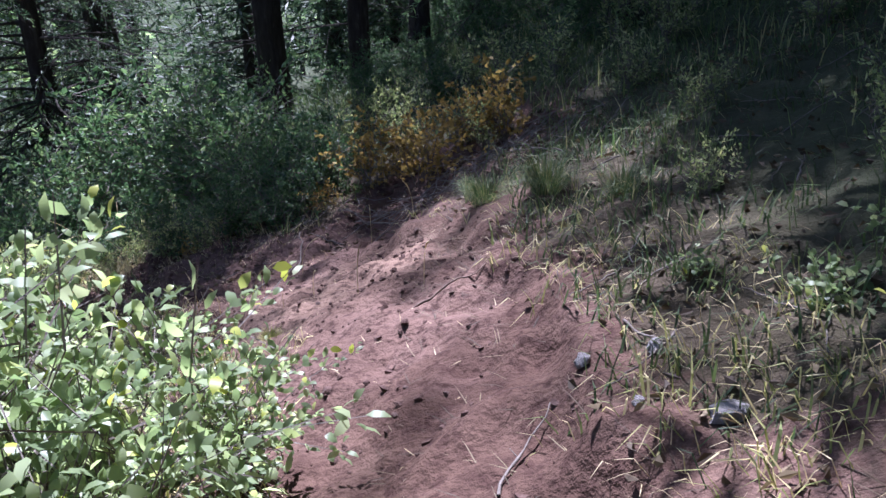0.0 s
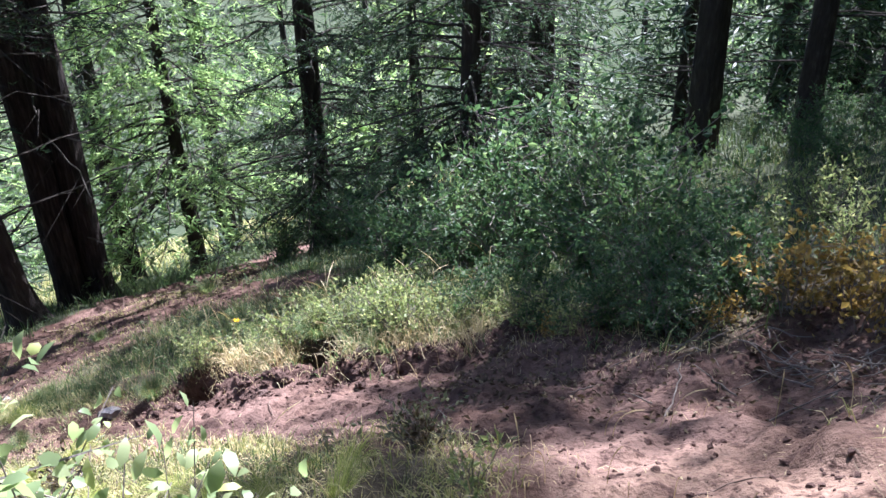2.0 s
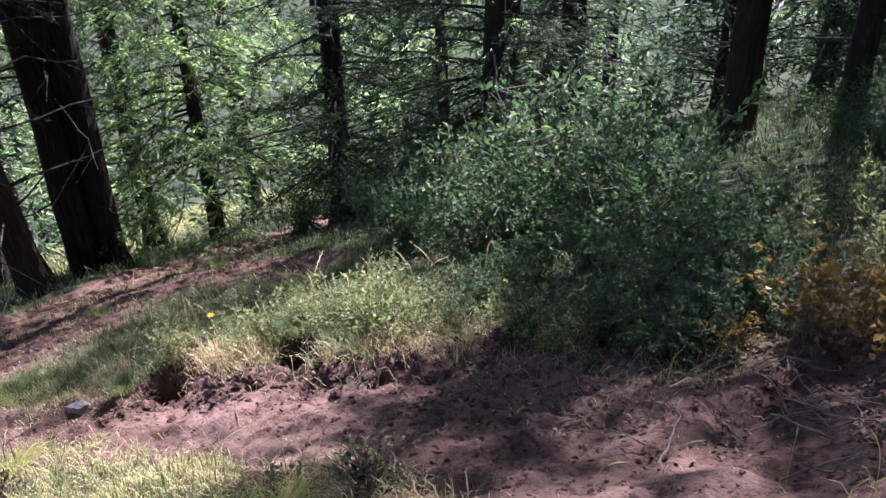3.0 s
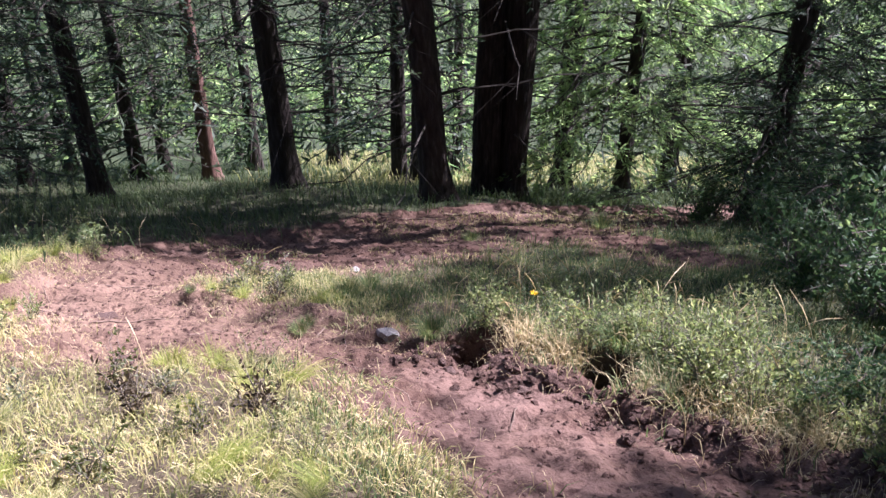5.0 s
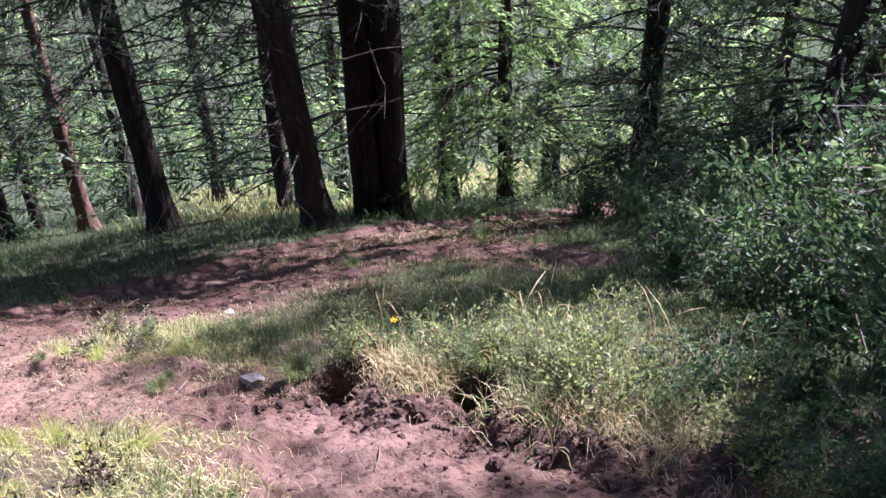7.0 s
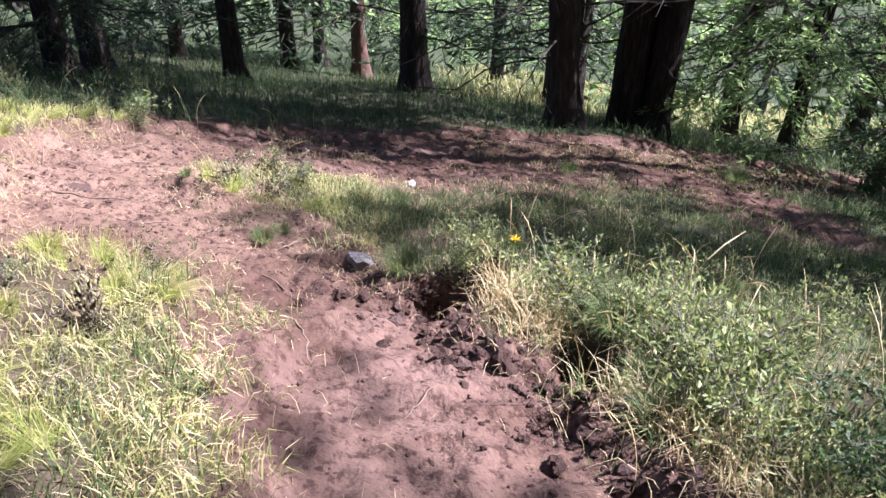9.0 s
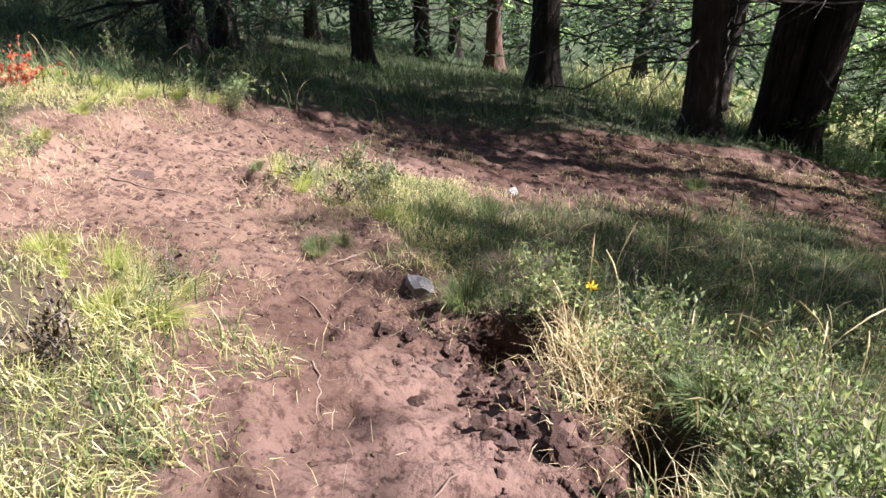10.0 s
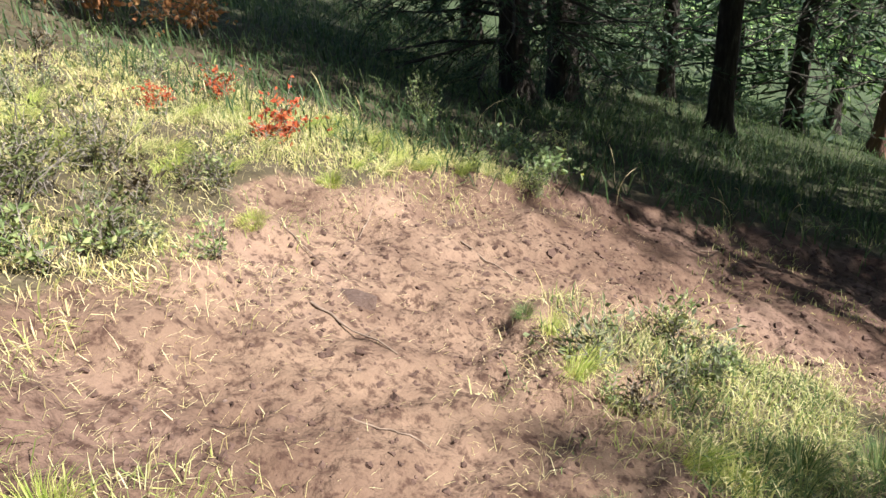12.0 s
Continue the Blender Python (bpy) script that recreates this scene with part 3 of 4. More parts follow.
for k, (x, y, s, m) in enumerate(((-7.5, 1.58, 0.8, 0), (-8.1, 0.6, 0.6, 0), (-7.4, 0.7, 0.5, 0), (-9.4, -1.7, 1.3, 1), (-10.0, -1.1, 1.0, 1))):
    place_shrub("red_leaved_bush", RED[m], x, y, s, 70 * k, "small bush with red autumn leaves in the grass" if m == 0 else "russet autumn bush at the edge of the meadow", "red bushes")

HEATH = [shrub_meshes(160 + k, 0.3, 0.26, 22, 700, 0.022, 0.009, M_HEATH, 0.9, 0.1, 0.003) for k in range(2)]
for k, (x, y, s) in enumerate(((-4.3, 3.66, 0.75), (-5.3, 1.9, 1.5), (-5.7, 1.6, 1.5), (-4.9, 1.6, 1.3), (-6.2, 1.5, 1.4), (-6.5, 1.9, 1.0), (-5.6, 2.15, 0.8), (-3.0, 3.6, 0.6), (-3.4, 3.1, 0.6), (-2.6, 3.2, 0.5), (-6.0, 0.9, 1.4), (-5.0, 0.8, 1.5), (-2.2, 6.0, 1.0), (-2.9, 6.0, 0.9))):
    place_shrub("heath_plant", HEATH[k % 2], x, y, s, 97 * k, "low brownish green heath plant in dry grass", "heath plants", "plant")

WEEDS = [shrub_meshes(170 + k, 0.42, 0.2, 18, 640, 0.027, 0.012, M_WEED, 0.9, 0.05, 0.003) for k in range(3)]
r = np.random.default_rng(5)
spots = [(-3.0, 5.75, 1.1), (-3.3, 5.85, 1.0), (-2.75, 6.0, 1.0), (-3.6, 5.7, 0.9), (-3.9, 5.35, 0.8), (-4.4, 5.3, 0.7), (-4.2, 5.6, 0.9), (-3.4, 6.3, 1.0), (-4.0, 6.1, 0.9), (-4.8, 5.9, 0.8), (-2.4, 5.9, 0.9), (-5.2, 6.3, 0.8), (-4.6, 6.7, 0.9), (-3.8, 6.8, 1.0), (-2.9, 5.7, 1.3), (-3.15, 5.95, 1.4), (-2.65, 5.8, 1.2), (-4.3, 5.15, 1.0), (-3.75, 5.5, 1.1), (1.2, 5.4, 1.0), (1.6, 6.2, 1.2), (0.9, 6.8, 1.3), (2.1, 5.0, 1.1), (1.5, 7.5, 1.5), (2.4, 6.9, 1.4), (0.5, 7.6, 1.4), (1.4, 2.6, 0.8), (1.7, 3.3, 0.8), (1.0, 3.0, 0.6), (1.3, 4.2, 0.8), (-8.4, 2.9, 0.7), (-9.0, 2.8, 1.0), (-9.6, 1.5, 1.1), (-8.1, 2.6, 0.6), (-1.95, 5.85, 1.1), (-1.6, 5.6, 0.8), (-2.2, 5.95, 0.9), (-3.35, 5.7, 1.1), (0.35, 5.8, 1.1), (-0.9, 7.4, 1.4), (-0.3, 7.0, 1.3), (-0.6, 8.1, 1.5), (0.3, 7.9, 1.3)]
for k, (x, y, s) in enumerate(spots):
    place_shrub("weed", WEEDS[k % 3], x, y, s, 61 * k, "upright green weed with small leaves on the bank", "weeds", "plant")


def tuft_mesh(seed, n, tall, spread, mat, wide=0.006):
    r = np.random.default_rng(seed)
    a, q = r.random(n) * 2 * np.pi, spread * np.sqrt(r.random(n))
    x, y = np.cos(a) * q, np.sin(a) * q
    out = np.stack([np.cos(a), np.sin(a), np.zeros(n)], 1)
    h = tall * (0.5 + 0.6 * r.random(n))[:, None]
    l = (0.35 + 1.0 * r.random(n))[:, None]
    s = np.stack([-np.sin(a), np.cos(a), np.zeros(n)], 1) * wide * 0.5
    foot = np.stack([x, y, np.zeros(n)], 1) * 0.6
    mid = foot + out * h * 0.5 * np.sin(l * 0.7) + np.array([0, 0, 1]) * h * 0.55
    tip = mid + out * h * 0.5 * np.sin(l * 1.5) + np.array([0, 0, 1]) * h * 0.5 * np.cos(l * 1.5)
    v = np.stack([foot - s, foot + s, mid - s * 0.8, mid + s * 0.8, tip], 1).reshape(-1, 3)
    k = np.arange(n)[:, None] * 5
    return tri_mesh("grass_tuft", v, np.concatenate([k + np.array([0, 1, 3]), k + np.array([0, 3, 2]), k + np.array([2, 3, 4])]), mat)


TUFTS = [tuft_mesh(200 + k, 420, 0.24, 0.17, M_GRASS_GREEN, 0.0035) for k in range(2)] + [tuft_mesh(210 + k, 380, 0.2, 0.22, M_GRASS_LIME, 0.0035) for k in range(2)]
for k, (x, y, s, m) in enumerate(((-4.5, 4.83, 0.9, 0), (-5.08, 4.1, 0.6, 1), (-5.25, 4.2, 0.5, 0), (-6.3, 3.55, 0.4, 1), (-2.9, 5.55, 1.3, 0), (-3.15, 5.6, 1.1, 1), (0.3, 4.0, 0.9, 1), (0.55, 3.7, 1.0, 0), (0.8, 3.3, 0.8, 1), (0.25, 4.5, 0.6, 0), (-0.6, 3.3, 0.6, 3), (-0.75, 3.05, 0.7, 2),
                                  (-3.95, 3.55, 1.1, 3), (-4.3, 3.2, 1.2, 2), (-3.7, 3.2, 1.0, 3), (-2.9, 3.4, 0.9, 2), (-6.2, 2.3, 0.9, 3), (-7.0, 2.2, 1.0, 2), (-5.9, 4.7, 1.0, 1), (-6.2, 5.0, 1.0, 0), (-5.6, 4.5, 1.0, 3), (-9.3, 9.7, 1.5, 0), (-8.6, 7.2, 0.9, 1), (-2.55, 5.85, 1.2, 0), (-3.3, 5.72, 1.4, 0), (-3.1, 5.88, 1.5, 1), (-3.55, 5.62, 1.2, 0), (-3.2, 6.0, 1.5, 1))):
    tuft = new("grass_tuft", TUFTS[m])
    tuft.matrix_world = at_spot(x, y, 70 * k, s * (0.72 if m < 2 else 0.45), 0.01)
    tagged(tuft, "thick tuft of fresh green grass" if m < 2 else "tuft of yellowing grass", "grass tuft", "grass tufts")

# clumps that make up the sunny bank: drooping grass, grey-green weeds and small heath
DROOP = [tuft_mesh(230 + k, 190, 0.26, 0.12, M_GRASS_LIME if k < 2 else M_GRASS_DRY, 0.004) for k in range(3)]
for me in DROOP:
    co = np.empty(len(me.vertices) * 3, np.float32)
    me.vertices.foreach_get("co", co)
    co = co.reshape(-1, 3)
    h = np.maximum(co[:, 2], 0)
    co[:, 0] -= 1.6 * h * h / 0.26
    co[:, 1] += 0.9 * h * h / 0.26
    co[:, 2] = h * 0.62
    me.vertices.foreach_set("co", co.ravel())
SMALL = [shrub_meshes(180 + k, 0.2, 0.13, 9, 170, 0.03, 0.012, (M_SAGE, M_WEED, M_HEATH, M_LITTER)[k], 0.9, 0.05, 0.003) for k in range(4)]
r = np.random.default_rng(29)
n_droop = n_small = 0
for _ in range(2600):
    x, y = r.uniform(-8.3, -0.9), r.uniform(-0.6, 4.4)
    m = float(trail_margin(x, y))
    if m > -0.12 or math.hypot(x + 0.5, y - 3) < 0.25 or (n_droop > 190 and n_small > 120):
        continue
    drift = float(value_noise(x, y, 0.7))
    if drift > 0.52 and n_droop <= 190:
        tuft = new("grass_tuft", DROOP[n_droop % 3])
        tuft.matrix_world = at_spot(x, y, r.uniform(-80, 80), r.uniform(0.32, 0.62), 0.01)
        tagged(tuft, "drooping tuft of yellow-green grass on the bank", "grass tuft", "drooping tufts")
        n_droop += 1
    elif drift < 0.5 and n_small <= 120:
        place_shrub("bank_weed", SMALL[n_small % 4], x, y, r.uniform(0.6, 1.4), 360 * r.random(), ("small grey-green weed in the dry grass", "small fresh green weed in the dry grass", "small brownish heath sprig in the dry grass", "small withered brown weed in the dry grass")[n_small % 4], "bank weeds", "plant", 0.01)
        n_small += 1

# ---------------- trees ----------------


def join_meshes(name, pairs):
    """One mesh of several triangle sets, each with its own material."""
    vs, ts, ms, n = [], [], [], 0
    for k, (v, t, mat) in enumerate(pairs):
        vs.append(v), ts.append(t + n), ms.append(np.full(len(t), k, np.int32))
        n += len(v)
    me = tri_mesh(name, np.concatenate(vs), np.concatenate(ts), pairs[0][2])
    for _, _, mat in pairs[1:]:
        me.materials.append(mat)
    me.polygons.foreach_set("material_index", np.concatenate(ms))
    return me


def conifer(seed, tall, girth, crown_from, spread, limbs, mat, bark, droop=0.35, dense=1.0, bare=14, lean=0.0, stems=1, coarse=1.0, top=1.0):
    """A conifer: fluted trunk, bare lower branches, and a crown of drooping limbs with needle sprays."""
    r = np.random.default_rng(seed)
    trunk, dead, wood = Pile(), [], Pile()
    tri_p, tri_d, tri_l = [], [], []
    z = np.concatenate([[-0.6, 0.0, 0.15, 0.4, 0.8], np.linspace(1.5, tall, 14)])
    curve = np.stack([lean * z, 0.03 * np.sin(z * 0.5 + seed), z], 1)
    for k in range(stems):
        off = np.array([math.cos(2.1 * k) * girth * 1.1, math.sin(2.1 * k) * girth * 1.1, 0]) if stems > 1 else np.zeros(3)
        rad = girth * np.clip(1 - z / tall, 0.02, 1) ** 0.8 * (1 + 0.55 * np.exp(-np.maximum(z, 0) / 0.25))
        v, t = tube(curve + off * (1 + 0.04 * np.maximum(z, 0))[:, None], rad, 14)
        ang = np.tile(np.arange(14) * 2 * np.pi / 14, len(z))
        v[:, :2] += (v[:, :2] - np.repeat((curve + off)[:, :2], 14, 0)) * (0.1 * np.sin(ang * 4 + seed + k)[:, None] + 0.06 * r.normal(size=(len(v), 1)))
        trunk.add(v, t)
    middle = lambda h: np.array([np.interp(h, z, curve[:, 0]), np.interp(h, z, curve[:, 1]), h])

    def limb(h, length, rise, pile, needles, thick):
        sides = 4 if coarse < 1.5 else 3
        a = r.random() * 2 * np.pi
        out = np.array([math.cos(a), math.sin(a), 0])
        k = np.linspace(0, 1, 7)[:, None]
        path = middle(h) + out * length * k + np.array([0, 0, 1.0]) * length * (rise * k - droop * k ** 2 + 0.12 * k ** 4) + r.normal(size=(7, 3)) * 0.035 * length * k
        pile.add(*tube(path if coarse < 1.5 else path[::3], np.linspace(thick, thick * 0.2, 7 if coarse < 1.5 else 3), sides))
        side = np.array([-out[1], out[0], 0])
        low = coarse < 1.5 and h < 8
        for m in range(int((13 if low and needles else 9 if needles else 4) * (0.5 + 0.5 * length / spread))):
            f = 0.15 + 0.85 * r.random()
            at = np.array([np.interp(f, k[:, 0], path[:, c]) for c in range(3)])
            way = side * r.choice([-1, 1]) * (0.6 + 0.5 * r.random()) + out * (0.3 + 0.5 * r.random()) + np.array([0, 0, r.normal() * 0.2 - 0.25])
            way /= np.linalg.norm(way)
            tl = length * ((0.24 if low else 0.18) + 0.34 * r.random()) * (1.15 - 0.6 * f)
            kk = np.linspace(0, 1, 4)[:, None]
            tw = at + way * tl * kk + np.array([0, 0, -0.3 * tl]) * kk ** 2
            if coarse < 1.5 and (h < 9 or not needles):
                pile.add(*tube(tw[::3], np.linspace(thick * 0.3, thick * 0.1, 2), 3))
            if needles:
                c = int((15 + 46 * tl) * dense * (1.0 if h < 7.5 else 0.18 * top) / coarse ** 1.6)
                g = r.random(c)[:, None]
                tri_p.append(at + way * tl * g + np.array([0, 0, -0.25 * tl]) * g ** 2 + r.normal(size=(c, 3)) * (0.008 if low else 0.03))
                tri_d.append(way * 0.8 + r.normal(size=(c, 3)) * np.array([0.7, 0.7, 0.5]) * (0.85 if low else 1) + np.array([0, 0, -0.1]))
                tri_l.append(np.full(c, (0.8 if mat == M_LARCH else 0.62) if low else 1.0))

    for _ in range(bare):
        h = 1.0 + (crown_from + 0.8) * r.random()
        dead.append(Pile())
        limb(h, spread * (0.4 + 0.9 * r.random()), 0.15, dead[-1], False, 0.022)
    for m in range(limbs):
        f = (m + r.random()) / limbs
        h = crown_from + (tall * 0.97 - crown_from) * f ** 1.25
        limb(h, spread * (0.35 + 0.65 * (1 - f) ** 0.8) * (0.65 + 0.5 * r.random()), 0.25 - 0.1 * (1 - f), wood, True, 0.03 * (1.1 - f))
    p, d = np.concatenate(tri_p), np.concatenate(tri_d)
    n = len(p)
    d /= np.linalg.norm(d, axis=1)[:, None]
    s = np.cross(d, r.normal(size=(n, 3)))
    s /= np.linalg.norm(s, axis=1)[:, None]
    big = (coarse * np.concatenate(tri_l) * (1 + (0.55 + 0.6 * top) * step(p[:, 2], 7, 9)))[:, None]
    l = (0.08 + 0.12 * r.random(n))[:, None] * big
    w = (0.008 + 0.012 * r.random(n))[:, None] * big
    v = np.stack([p, p + d * l * 0.45 + s * w, p + d * l, p + d * l * 0.45 - s * w], 1).reshape(-1, 3)
    k = np.arange(n)[:, None] * 4
    sprays = np.concatenate([k + np.array([0, 1, 2]), k + np.array([0, 2, 3])])
    crown = join_meshes("crown", ((v, sprays, mat), (np.concatenate(wood.v), np.concatenate(wood.t), M_LIMB)))
    return {"trunk": trunk.mesh("trunk", bark, True), "crown": crown, "bare": [q.mesh("bare_branch", M_LIMB) for q in dead]}


def place_tree(meshes, x, y, size, turn, label, group="conifers", sink=0.0, lean=(0, 0)):
    root = new("conifer_tree")
    root.matrix_world = pose(x, y, on_ground(x, y) - sink, lean[0], lean[1], 0) @ pose(0, 0, 0, 0, 0, turn) @ Matrix.Diagonal((size, size, size, 1))
    child("trunk", meshes["trunk"], root)
    child("crown", meshes["crown"], root)
    for me in meshes["bare"][: 99 if group == "conifers" else 3]:
        child("bare_branch", me, root)
    return tagged(root, label, "tree", group)


T_OLD = conifer(301, 21.0, 0.25, 4.6, 3.4, 95, M_PINE, M_BARK, 0.3, 0.9, 30, top=1.6)
T_BIG = conifer(302, 23.0, 0.25, 7.4, 3.6, 95, M_LARCH, M_BARK_BIG, 0.3, 1.0, 26, 0.0, 3, top=1.8)
T_FIRTALL = conifer(309, 18.0, 0.24, 0.8, 2.8, 150, M_PINE, M_BARK, 0.35, 1.0, 8)
T_FIR = conifer(303, 12.0, 0.2, 0.9, 2.7, 110, M_PINE, M_BARK, 0.35, 1.0, 8)
T_LARCH = conifer(304, 11.0, 0.15, 1.7, 3.0, 98, M_LARCH, M_BARK, 0.6, 1.2, 8)
T_PINK = conifer(305, 12.0, 0.19, 3.6, 2.6, 50, M_PINE, M_BARK_PINK, 0.4, 0.9, 18)

place_tree(T_LARCH, 1.75, 8.6, 0.45, 50, "young larch with bright drooping branches")
OLD = "old conifer with dark furrowed bark and bare lower branches"
TALL = "tall conifer with dark bark in the shaded wood"
T_TALL = conifer(307, 21.0, 0.23, 4.6, 3.8, 130, M_PINE, M_BARK, 0.3, 1.1, 18)
T_SHADE = conifer(311, 19.0, 0.21, 3.4, 3.6, 110, M_PINE, M_BARK, 0.3, 0.9, 14, top=2.2)
place_tree(T_OLD, -12.2, 8.4, 1.0, 10, "dark conifer trunk leaning beside the lower trail", lean=(7, 0))
place_tree(T_BIG, -12.6, 9.75, 1.0, 40, "large larch of three stems grown together")
place_tree(T_OLD, -15.2, 6.5, 0.95, 130, OLD, lean=(2, 0))
place_tree(T_PINK, -22.5, 6.1, 1.1, 30, "conifer with reddish bark among the far trunks")
place_tree(T_OLD, -17.8, 3.1, 0.9, 200, OLD)
place_tree(T_OLD, -15.0, 1.1, 0.85, 260, OLD)
place_tree(T_FIR, -13.2, 1.0, 0.9, 20, "dense dark conifer with low branches")
place_tree(T_FIRTALL, -10.3, 13.95, 1.02, 77, "dense dark fir with branches to the ground")
place_tree(T_LARCH, -13.3, 13.1, 1.15, 15, "bright green larch with drooping feathery branches")
place_tree(T_FIR, -6.0, 12.5, 0.96, 80, "dense dark conifer with low branches")
# crowns out of view, shaped and placed to cast shade on bend and bank
T_MAST = conifer(310, 18.6, 0.25, 13.6, 1.7, 46, M_PINE, M_BARK, 0.3, 1.3, 26)
place_tree(T_MAST, -3.2, 15.2, 1.0, 20, "thick dark conifer with a high crown")
place_tree(T_MAST, -0.55, 15.0, 0.7, 85, "dark conifer with a high crown")
place_tree(T_MAST, -6.75, 16.7, 1.02, 190, "dark conifer with a high crown")
place_tree(T_TALL, 0.45, 15.5, 1.05, 300, TALL)
place_tree(T_TALL, -1.75, 16.2, 0.9, 10, TALL)
place_tree(T_SHADE, 1.6, 12.3, 1.0, 330, TALL)
place_tree(T_SHADE, 2.7, 12.8, 0.9, 30, TALL)
place_tree(T_LARCH, 2.0, 11.0, 0.8, 130, "young larch with bright drooping branches")
place_tree(T_SHADE, 3.3, 15.4, 1.1, 250, TALL)
place_tree(T_SHADE, 1.9, 17.5, 1.15, 140, TALL)
# two unseen trees added to darken the slope right of the trail
place_tree(T_SHADE, 4.7, 13.0, 1.1, 60, TALL)
place_tree(T_SHADE, 5.6, 17.0, 1.2, 200, TALL)
# three trees added to cast shade on the lower slope and the bank
place_tree(T_OLD, -18.6, 10.8, 1.0, 50, OLD)
place_tree(T_OLD, -16.6, 13.8, 1.0, 170, OLD)
place_tree(T_TALL, -8.3, 17.2, 0.85, 220, TALL)

r = np.random.default_rng(77)
F_FIR = conifer(321, 12.0, 0.2, 0.9, 2.7, 70, M_PINE, M_BARK, 0.35, 0.55, 3, coarse=2.5)
F_LARCH = conifer(322, 11.0, 0.15, 1.5, 2.6, 70, M_LARCH, M_BARK, 0.55, 0.55, 3, coarse=2.5)
F_THIN = conifer(323, 11.0, 0.11, 1.8, 2.2, 60, M_LARCH, M_BARK, 0.45, 0.55, 3, coarse=2.5)
far_kinds = (F_FIR, F_LARCH, F_LARCH, F_FIR, F_FIR, F_THIN)
taken = []
for _ in range(900):
    x, y = r.uniform(-62, 14), r.uniform(-14, 60)
    d = -0.886 * x + 0.464 * y
    gap = 2.6 if d < 30 else 3.4
    if (d < 15.5 and y < 21) or d > 52 or d < 6 or any(math.hypot(x - a, y - b) < gap for a, b in taken):
        continue
    # a sunlit clearing lies beyond the big larch
    if abs((x + 24) * 0.55 + (y - 18) * 0.83) < 2.5 and -30 < x < -15:
        continue
    if -15.5 < x < -11 and 11 < y < 21:
        continue
    taken.append((x, y))
    if len(taken) > 72:
        break
for x, y, s_ in ((-0.9, 21.5, 1.1), (2.2, 23.5, 1.1), (-3.3, 23.0, 1.1), (0.9, 19.6, 0.8), (-2.2, 19.4, 0.7), (3.8, 21.0, 1.1), (-2.4, 28.5, 1.2), (5.5, 19.0, 1.0), (-21.0, 1.6, 0.9), (-22.5, 4.2, 1.0), (-20.5, -0.2, 0.9), (-25.5, 2.5, 1.1), (-19.5, -2.2, 1.0), (-26.0, 8.0, 1.0), (-5.6, 23.0, 1.0), (-9.5, 22.5, 1.1), (-6.5, 27.0, 1.1), (-11.5, 25.0, 1.1)):
    place_tree(F_FIR, x, y, s_, 140 * x, "dark conifer in the shaded wood", "far conifers")
# added trees, nearly all out of view, that block skylight from the slope
F_HIGH = conifer(324, 14.0, 0.2, 2.9, 3.0, 80, M_PINE, M_BARK, 0.3, 1.3, 6, coarse=2.0, top=3.0)
for x, y, s_ in ((3.1, 1.0, 1.0), (3.5, 3.7, 1.0), (3.2, 6.3, 0.95), (4.6, -0.9, 1.1), (2.7, -2.6, 1.0), (0.6, -5.2, 1.1), (-3.2, -6.4, 1.1), (4.2, -5.6, 1.2)):
    place_tree(F_HIGH, x, y, s_, 70 * x, "conifer added above the trail to block skylight from the slope", "far conifers")
# uphill trees, mostly unseen, added to shut out the sky on that side
for x, y, s_ in ((4.4, 7.4, 1.2), (5.6, 4.2, 1.3), (6.0, 10.2, 1.3), (6.8, 1.0, 1.3), (5.2, -2.0, 1.2), (8.2, 6.6, 1.4), (8.8, -1.0, 1.3), (3.9, 10.4, 1.0)):
    place_tree(F_FIR, x, y, s_, 90 * x, "dense dark conifer added uphill of the trail to block skylight", "far conifers")
for k, (x, y) in enumerate(taken):
    place_tree(far_kinds[int(r.integers(6))], x, y, 0.8 + 0.5 * r.random(), 360 * r.random(), "conifer in the wood down the slope", "far conifers")


# ---------------- stones, clods, sticks ----------------


def lump(seed, flat=0.7, levels=2, rough=0.3):
    """A rough rounded stone or clod about one metre across."""
    r = np.random.default_rng(seed)
    bm = bmesh.new()
    bmesh.ops.create_icosphere(bm, subdivisions=levels, radius=0.5)
    w = r.normal(size=(5, 3))
    for v in bm.verts:
        d = np.array(v.co) * 2
        k = 1 + rough * sum(math.sin(3.0 * float(d @ q) + i) for i, q in enumerate(w)) / 4 + rough * 0.25 * r.normal()
        v.co = Vector((d[0] * 0.5 * k, d[1] * 0.5 * k * 0.8, d[2] * 0.5 * k * flat))
    return bm


def lump_mesh(name, seed, mat, flat=0.7, rough=0.3):
    bm = lump(seed, flat, 2, rough)
    me = bpy.data.meshes.new(name)
    bm.to_mesh(me)
    bm.free()
    me.materials.append(mat)
    return me


STONES = [lump_mesh("stone", 400 + k, M_STONE, 0.75, 0.35) for k in range(3)]
BROWN = [lump_mesh("stone", 410 + k, M_STONE_BROWN, 0.6, 0.35) for k in range(3)]
CLODS = [lump_mesh("clod", 420 + k, M_CRUMB, 0.55, 0.75) for k in range(5)]


def place_lump(name, me, x, y, size, turn, label, category, group, sink=0.12):
    ob = new(name, me)
    ob.matrix_world = pose(x, y, on_ground(x, y) + size * (0.3 - sink), 14, -18, turn) @ Matrix.Diagonal((size, size, size, 1))
    return tagged(ob, label, category, group)


place_lump("stone", STONES[0], -4.76, 4.62, 0.17, 20, "pale grey angular stone at the trail's edge", "stone", "pale stones", 0.42)
place_lump("stone", STONES[1], -7.52, 5.3, 0.15, 70, "pale flat stone beside the lower trail", "stone", "pale stones", 0.35)
